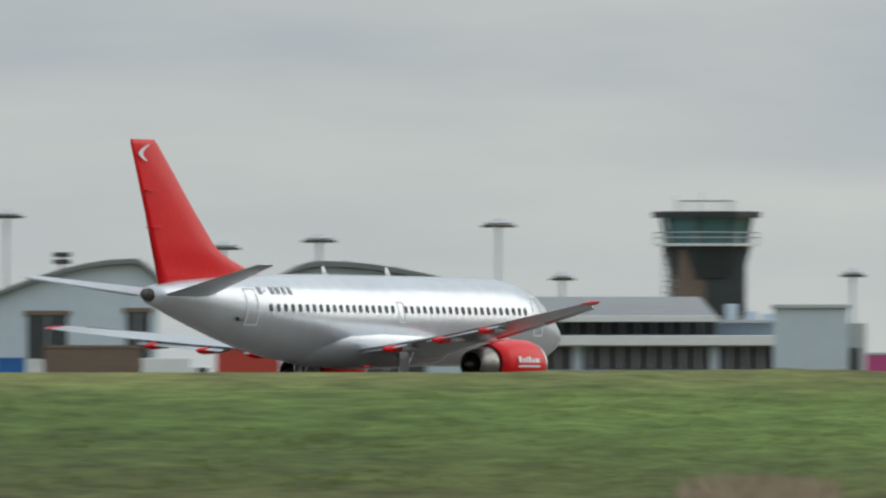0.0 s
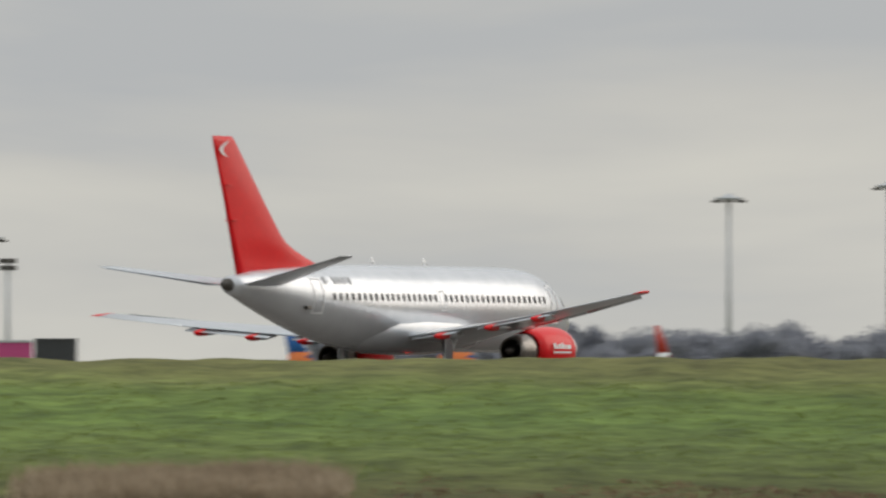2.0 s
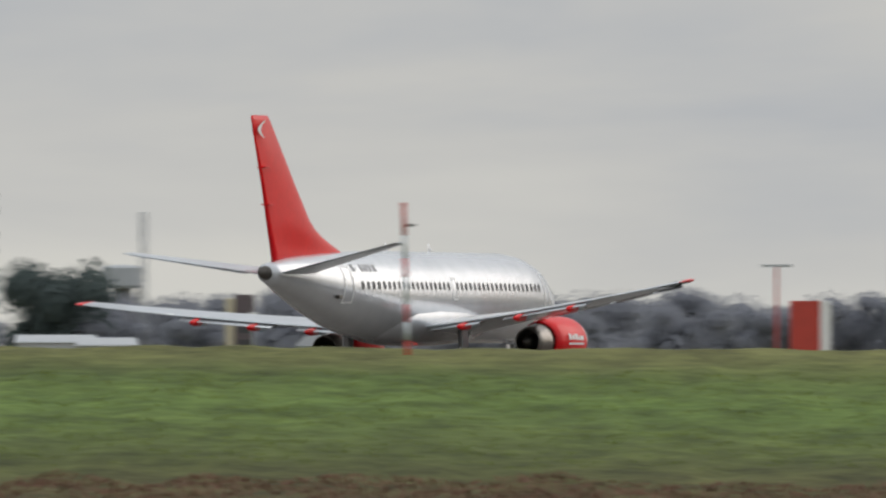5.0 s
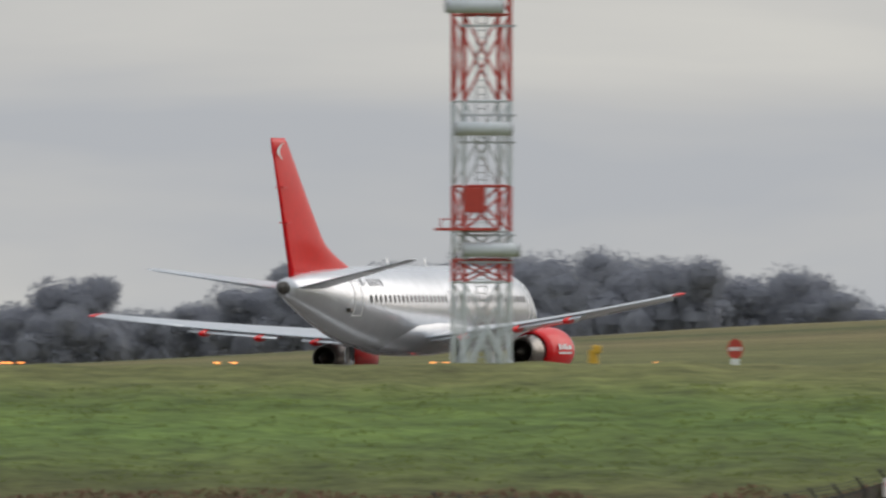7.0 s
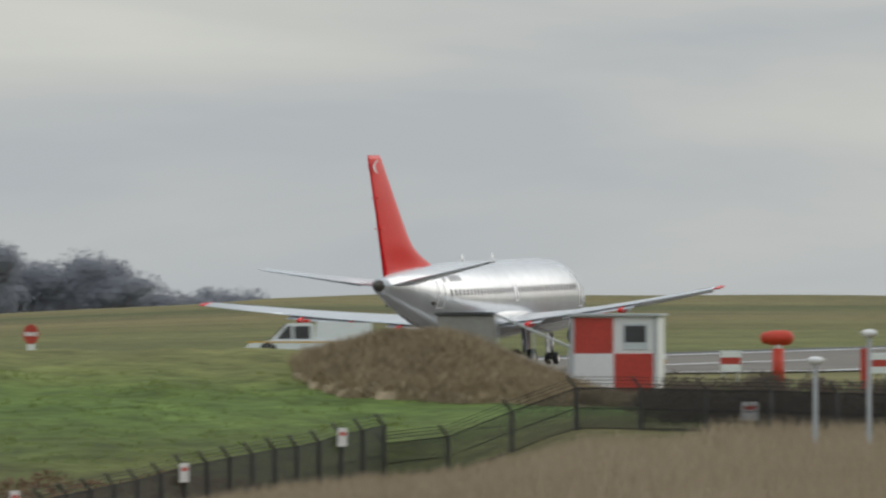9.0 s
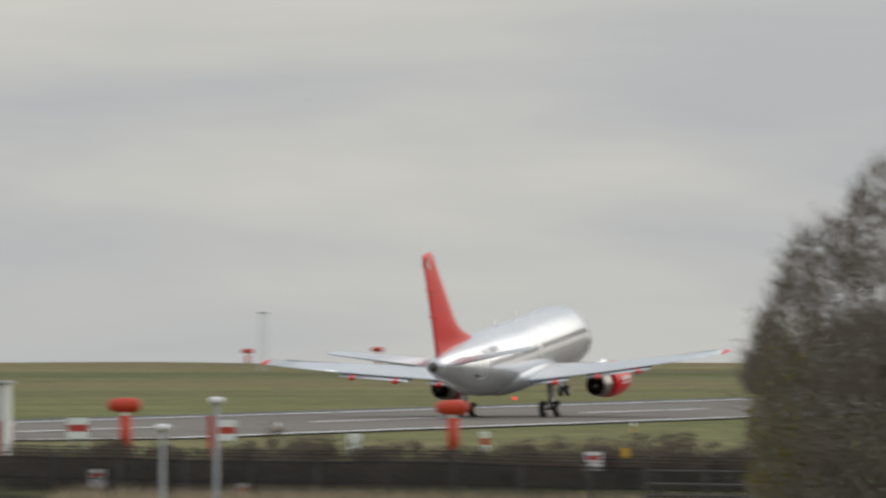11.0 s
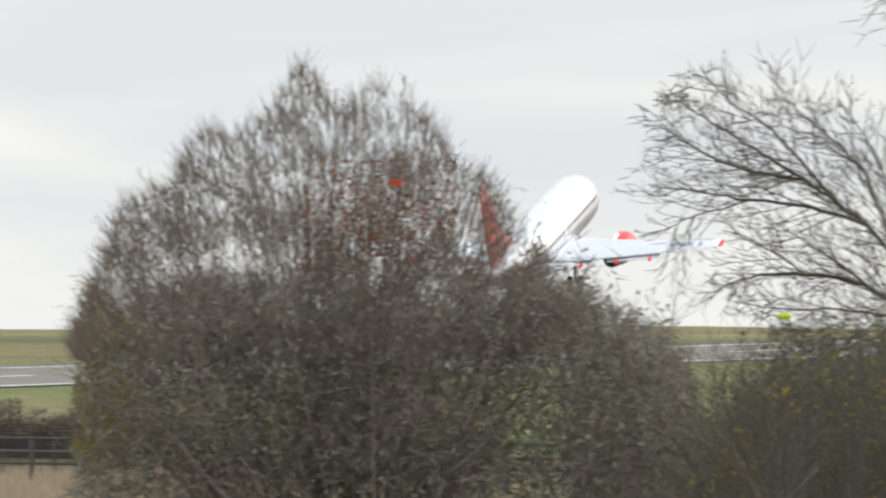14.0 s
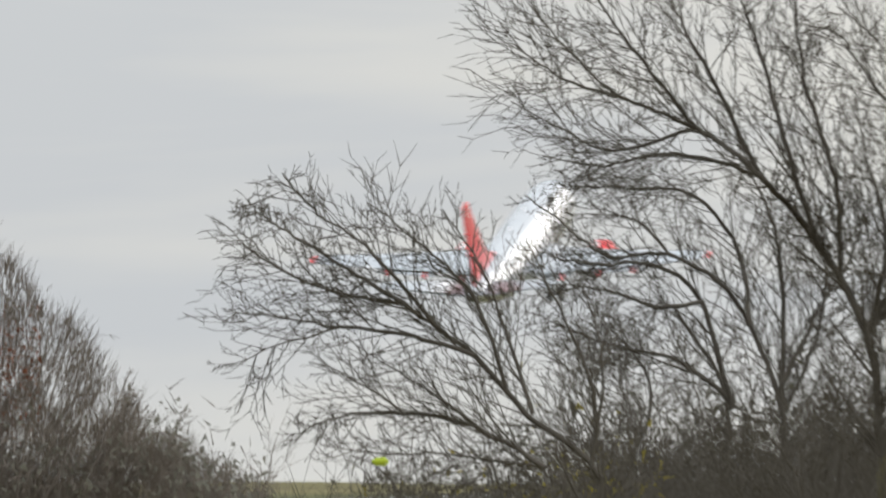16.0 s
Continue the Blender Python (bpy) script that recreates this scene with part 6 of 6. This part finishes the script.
    for _ in range(110):
        m = rr.uniform(9650, 9990)
        e = float(np.interp(m, ms, es))
        w2.grow(at_view(m, e - 40, d - 0.5 + rr.gauss(0, 0.8)), Vector((rr.gauss(0, 0.6), rr.gauss(0, 0.3), 1)), rr.uniform(0.5, 0.9), 0.012, 2, 0.02, 1, 0.7)
    part("bramble_stems", w2.mesh(w2.mid + w2.fine + w2.thick, 3), M_TWIG, t, "pale tangled stems")
    part("nest_ribbon", box((-0.14, -0.02, -0.05), (0.14, 0.02, 0.05), 0.01), M_ORANGE, t, "scrap of orange-red ribbon").location = at_view(9471, 355, d - 2.2)


build_thicket()


def build_ash(name_label, seed, d, limbs, bark, length=0.62, kids=1):
    t = thing("bare_tree", name_label, "tree", "bare trees by the road")
    w = Wood(seed, 0.0029, 0.055, 0.1)
    for pts, r0, r1 in limbs:
        places = []
        for i, (m, e) in enumerate(pts):
            p = at_view(m, e, d + w.r.gauss(0, 0.05) + 0.3 * i * (1 if seed % 2 else -1) * w.r.random())
            places.append(p)
        if pts[0][1] < -200:
            places[0].z = ground_height(places[0].x, places[0].y) - 0.1
            places.insert(1, places[0].lerp(places[1], 0.88))
        w.limb(places, r0 * 0.78, r1, 2, length, 0.022, kids, 0.55, 0.42 if pts[0][1] < -200 else 0.05, 1, 0.085)
    w.parts(t, bark, M_DARKTWIG)
    return t


# low spreading tree: limbs fan out over the road verge
build_ash("low spreading leafless tree with upswept twigs", 21, 106, [
    ([(10572, -900), (10489, 104), (10387, 188), (10304, 281), (10196, 359), (10069, 438), (9985, 490), (9955, 520)], 0.042, 0.004),
    ([(10304, 281), (10206, 311), (10099, 325), (10000, 340), (9920, 350)], 0.018, 0.004),
    ([(10196, 359), (10069, 384), (9975, 432), (9925, 478)], 0.014, 0.004),
    ([(10245, 325), (10147, 438), (10058, 505), (10010, 560)], 0.015, 0.004),
    ([(10352, 232), (10304, 369), (10212, 460), (10140, 515)], 0.016, 0.004),
    ([(10392, 193), (10352, 320), (10308, 425), (10255, 505)], 0.016, 0.004),
    ([(10484, 110), (10484, 223), (10431, 359), (10382, 457)], 0.018, 0.004),
    ([(10484, 110), (10499, 281), (10460, 408)], 0.015, 0.004),
    ([(10099, 325), (10001, 296), (9923, 262)], 0.009, 0.003),
    ([(10411, 110), (10304, 172), (10196, 193), (10099, 188), (10016, 154)], 0.02, 0.004),
    ([(10196, 193), (10108, 252), (10050, 271)], 0.011, 0.004),
    ([(10411, 110), (10265, 130), (10147, 133), (10069, 145)], 0.013, 0.004),
    ([(10333, 154), (10226, 232), (10147, 281)], 0.012, 0.004),
], M_MOSS, 0.54, 2)
# tall tree: a leaning mossy trunk with sweeping upper limbs
build_ash("tall leaning leafless tree with mossy limbs", 22, 112, [
    ([(10958, -900), (10929, 145), (10909, 315), (10831, 457), (10743, 560), (10645, 633), (10528, 682), (10450, 750), (10390, 820)], 0.062, 0.005),
    ([(10645, 633), (10518, 599), (10430, 640), (10360, 675)], 0.016, 0.004),
    ([(10743, 560), (10616, 594), (10500, 577), (10410, 590)], 0.017, 0.004),
    ([(10528, 682), (10450, 705), (10375, 755), (10340, 800)], 0.013, 0.004),
    ([(10645, 633), (10577, 721), (10509, 809), (10460, 887)], 0.017, 0.004),
    ([(10743, 560), (10684, 682), (10626, 789), (10577, 887)], 0.02, 0.005),
    ([(10831, 457), (10782, 613), (10743, 750), (10694, 887)], 0.024, 0.005),
    ([(10870, 389), (10860, 555), (10811, 711), (10792, 867)], 0.024, 0.005),
    ([(10909, 315), (10938, 457), (10909, 584), (10890, 682)], 0.024, 0.005),
    ([(10909, 315), (10987, 418), (11046, 506), (11085, 584)], 0.024, 0.005),
    ([(10909, 315), (10960, 430), (10985, 560), (10970, 700)], 0.02, 0.005),
    ([(10929, 145), (10990, 260), (11060, 330), (11120, 420)], 0.02, 0.005),
], M_MOSS, 0.7, 2)
# a stand of upright stems between them
build_ash("dark upright leafless tree behind the leaning one", 23, 118, [
    ([(10792, -900), (10782, 193), (10733, 330), (10684, 398), (10606, 442), (10509, 442), (10431, 501), (10382, 535)], 0.05, 0.005),
    ([(10704, 203), (10655, 369), (10577, 428), (10479, 428), (10401, 447)], 0.024, 0.005),
    ([(10733, 330), (10714, 447), (10645, 535), (10538, 545), (10450, 550)], 0.022, 0.005),
    ([(10782, 193), (10782, 389), (10763, 506), (10714, 594)], 0.026, 0.005),
    ([(10694, 223), (10616, 281), (10518, 301), (10421, 340)], 0.02, 0.005),
    ([(10655, 369), (10597, 359), (10499, 389), (10401, 398)], 0.018, 0.005),
    ([(10704, -900), (10694, 223), (10655, 301), (10616, 359)], 0.034, 0.01),
    ([(10606, 442), (10558, 496), (10489, 506)], 0.014, 0.004),
    ([(10782, 242), (10841, 359), (10890, 438), (10909, 506)], 0.024, 0.005),
    ([(10528, 86), (10577, 203), (10558, 281), (10499, 340)], 0.02, 0.005),
    ([(10782, 193), (10830, 300), (10850, 420), (10830, 540)], 0.02, 0.005),
    ([(10860, -900), (10850, 150), (10890, 280), (10950, 380), (10970, 470)], 0.03, 0.005),
], M_BARK, 0.66, 2)
build_ash("slender leafless tree with yellow lichen", 24, 110, [
    ([(11124, -900), (11075, 340), (11031, 496), (10987, 652), (10929, 760), (10860, 818)], 0.045, 0.005),
    ([(11031, 496), (11026, 633), (11007, 750), (10987, 867)], 0.02, 0.005),
    ([(10987, 652), (10929, 682), (10870, 770), (10821, 789)], 0.016, 0.004),
    ([(11075, 340), (11007, 438), (10968, 555), (10929, 623)], 0.018, 0.004),
    ([(11104, 145), (10987, 242), (10909, 281)], 0.016, 0.004),
    ([(11075, 340), (11100, 480), (11090, 640), (11060, 780)], 0.018, 0.004),
], M_MOSS, 0.75, 2)
build_ash("bushy many-stemmed leafless shrub among the trees", 25, 115, [
    ([(10460, -900), (10440, 20), (10380, 110), (10300, 180)], 0.014, 0.003),
    ([(10560, -900), (10540, 50), (10470, 150), (10400, 230)], 0.014, 0.003),
    ([(10620, -900), (10600, 60), (10560, 180), (10500, 290)], 0.014, 0.003),
    ([(10680, -900), (10670, 80), (10650, 220), (10600, 330)], 0.014, 0.003),
    ([(10740, -900), (10740, 100), (10730, 260), (10700, 350)], 0.014, 0.003),
    ([(10850, -900), (10850, 100), (10870, 240), (10850, 330)], 0.014, 0.003),
    ([(10980, -900), (10980, 100), (11000, 240), (10960, 350)], 0.014, 0.003),
    ([(11090, -900), (11080, 100), (11060, 240), (11080, 350)], 0.014, 0.003),
], M_BARK, 0.7, 2)


def build_undergrowth():
    """Brown thorn and bramble under the roadside trees."""
    rr = random.Random(31)
    t = thing("undergrowth", "brown leafless thorn undergrowth below the trees", "undergrowth", kind="stuff")
    w = Wood(32, 0.0026, 0.1, 0.13)
    prof = [(9960, -330), (10000, -190), (10060, -70), (10140, 20), (10250, 50), (10400, 95), (10520, 135), (10650, 155), (10800, 175), (10950, 190), (11100, 200), (11300, 220)]
    ms, es = [a for a, b in prof], [b for a, b in prof]
    for _ in range(560):
        m = 9970 + 1330 * rr.random()
        e = float(np.interp(m, ms, es))
        d = 116 + rr.gauss(0, 3)
        p = at_view(m, e - 360 - 170 * rr.random(), d)
        w.grow(p, Vector((rr.gauss(0, 0.35), rr.gauss(0, 0.2), 1)), 0.9 + 0.7 * rr.random(), 0.013, 2, 0.03, 1, 0.6)
    part("thorn_stems", w.mesh(w.mid + w.fine + w.thick, 3), M_DARKTWIG, t)
    pl, ol = [], []
    while len(pl) < 64000:
        m = 9960 + 1340 * rr.random()
        e = float(np.interp(m, ms, es)) - 60 + 50 * noise.noise((m * 0.011, 0.2, 3.0)) + abs(rr.gauss(0, 70))
        e -= (e + 900) * rr.random() ** 1.4
        q = tuple(at_view(m, e, 119 + rr.gauss(0, 1.5)))
        pl.append(q)
        if m < 10600 and rr.random() < 0.10:
            ol.append(tuple(at_view(m, e, 114 + rr.gauss(0, 1.0))))
    part("bramble", leaf_cloud(pl[:24000], 0.028), M_DARKBRAMBLE, t)
    part("tangle", slivers(pl[24000:], 0.16, 0.0045), M_DARKTWIG, t)
    part("yellow_leaves", leaf_cloud(ol, 0.022), M_OLIVE, t)
    s = thing("lime_rag", "scrap of lime green cloth caught in a branch", "cloth", m=facing(10158, 105.5, rise(119, 105.5)))
    part("cloth", lathe([(-0.04, 0.005), (-0.02, 0.02), (0.03, 0.025), (0.05, 0.005)], 8), M_LIME, s)


build_undergrowth()


# ---- motion of the airliner ----
# FLIGHT: seconds, x, y, z, heading clockwise from +Y, pitch up, bank.
FLIGHT = [
    (0.0, -152.96, 734.24, -0.2, 22.34, -0.4, -2.1),
    (0.5, -144.98, 758.26, -0.23, 22.08, -0.38, -2.08),
    (1.0, -138.65, 787.89, -0.16, 21.78, -0.35, -2.07),
    (1.5, -134.28, 832.24, -0.13, 21.0, -0.33, -2.05),
    (2.0, -116.0, 776.38, -0.12, 20.36, -0.3, -2.03),
    (2.5, -91.51, 675.83, -0.18, 20.38, -0.28, -2.01),
    (3.0, -85.47, 716.92, -0.14, 20.3, -0.26, -2.0),
    (3.5, -76.94, 745.04, 0.02, 19.61, -0.23, -1.98),
    (4.0, -66.27, 755.1, 0.12, 19.22, -0.21, -1.96),
    (4.2, -61.77, 741.43, -0.09, 18.81, -0.2, -1.96),
    (4.7, -50.66, 741.56, -0.09, 18.94, -0.18, -1.94),
    (5.2, -39.58, 741.52, -0.08, 19.06, -0.15, -1.92),
    (5.75, -27.68, 741.27, -0.07, 19.17, -0.13, -1.9),
    (6.3, -16.39, 740.82, -0.07, 19.23, -0.1, -1.88),
    (6.5, -12.31, 751.9, 0.05, 19.52, -0.03, -1.88),
    (7.0, -2.7, 780.0, 0.06, 20.03, 0.13, -1.86),
    (7.5, 7.08, 807.64, 0.0, 20.49, 0.3, -1.84),
    (8.0, 17.15, 835.16, 0.03, 20.98, 0.7, -1.82),
    (8.5, 27.7, 862.56, 0.05, 21.06, 1.1, -1.81),
    (8.7, 31.32, 874.44, 0.08, 21.08, 1.13, -1.8),
    (9.2, 42.61, 904.43, 0.3, 20.99, 1.22, -1.68),
    (9.75, 55.48, 937.27, 0.54, 20.87, 1.48, -1.55),
    (10.3, 68.19, 970.0, 0.77, 20.69, 3.43, -1.42),
    (10.8, 78.99, 999.71, 0.99, 20.45, 5.2, -1.3),
    (11.0, 83.78, 1011.54, 1.16, 20.61, 6.1, -1.22),
    (11.5, 94.24, 1046.26, 1.71, 20.79, 7.05, -1.01),
    (12.0, 105.6, 1080.85, 2.01, 20.95, 8.0, -0.8),
    (12.5, 117.29, 1116.86, 2.21, 20.71, 9.8, -0.76),
    (13.0, 129.31, 1152.77, 3.35, 20.59, 12.0, -0.73),
    (13.5, 141.24, 1189.14, 5.37, 20.5, 13.3, -0.69),
    (14.0, 153.11, 1225.47, 8.07, 20.39, 14.6, -0.65),
    (14.5, 165.52, 1261.69, 10.94, 20.58, 15.2, -0.61),
    (15.0, 177.71, 1297.89, 13.76, 20.75, 15.7, -0.57),
    (15.5, 189.02, 1331.65, 17.44, 20.81, 16.1, -0.54),
    (16.0, 177.18, 1202.01, 18.09, 20.43, 16.5, -0.5),
]

def motions():
    walk(airliner, [(t, pose(x, y, z, bank, -pitch, 90 - head)) for t, x, y, z, head, pitch, bank in FLIGHT])


motions()
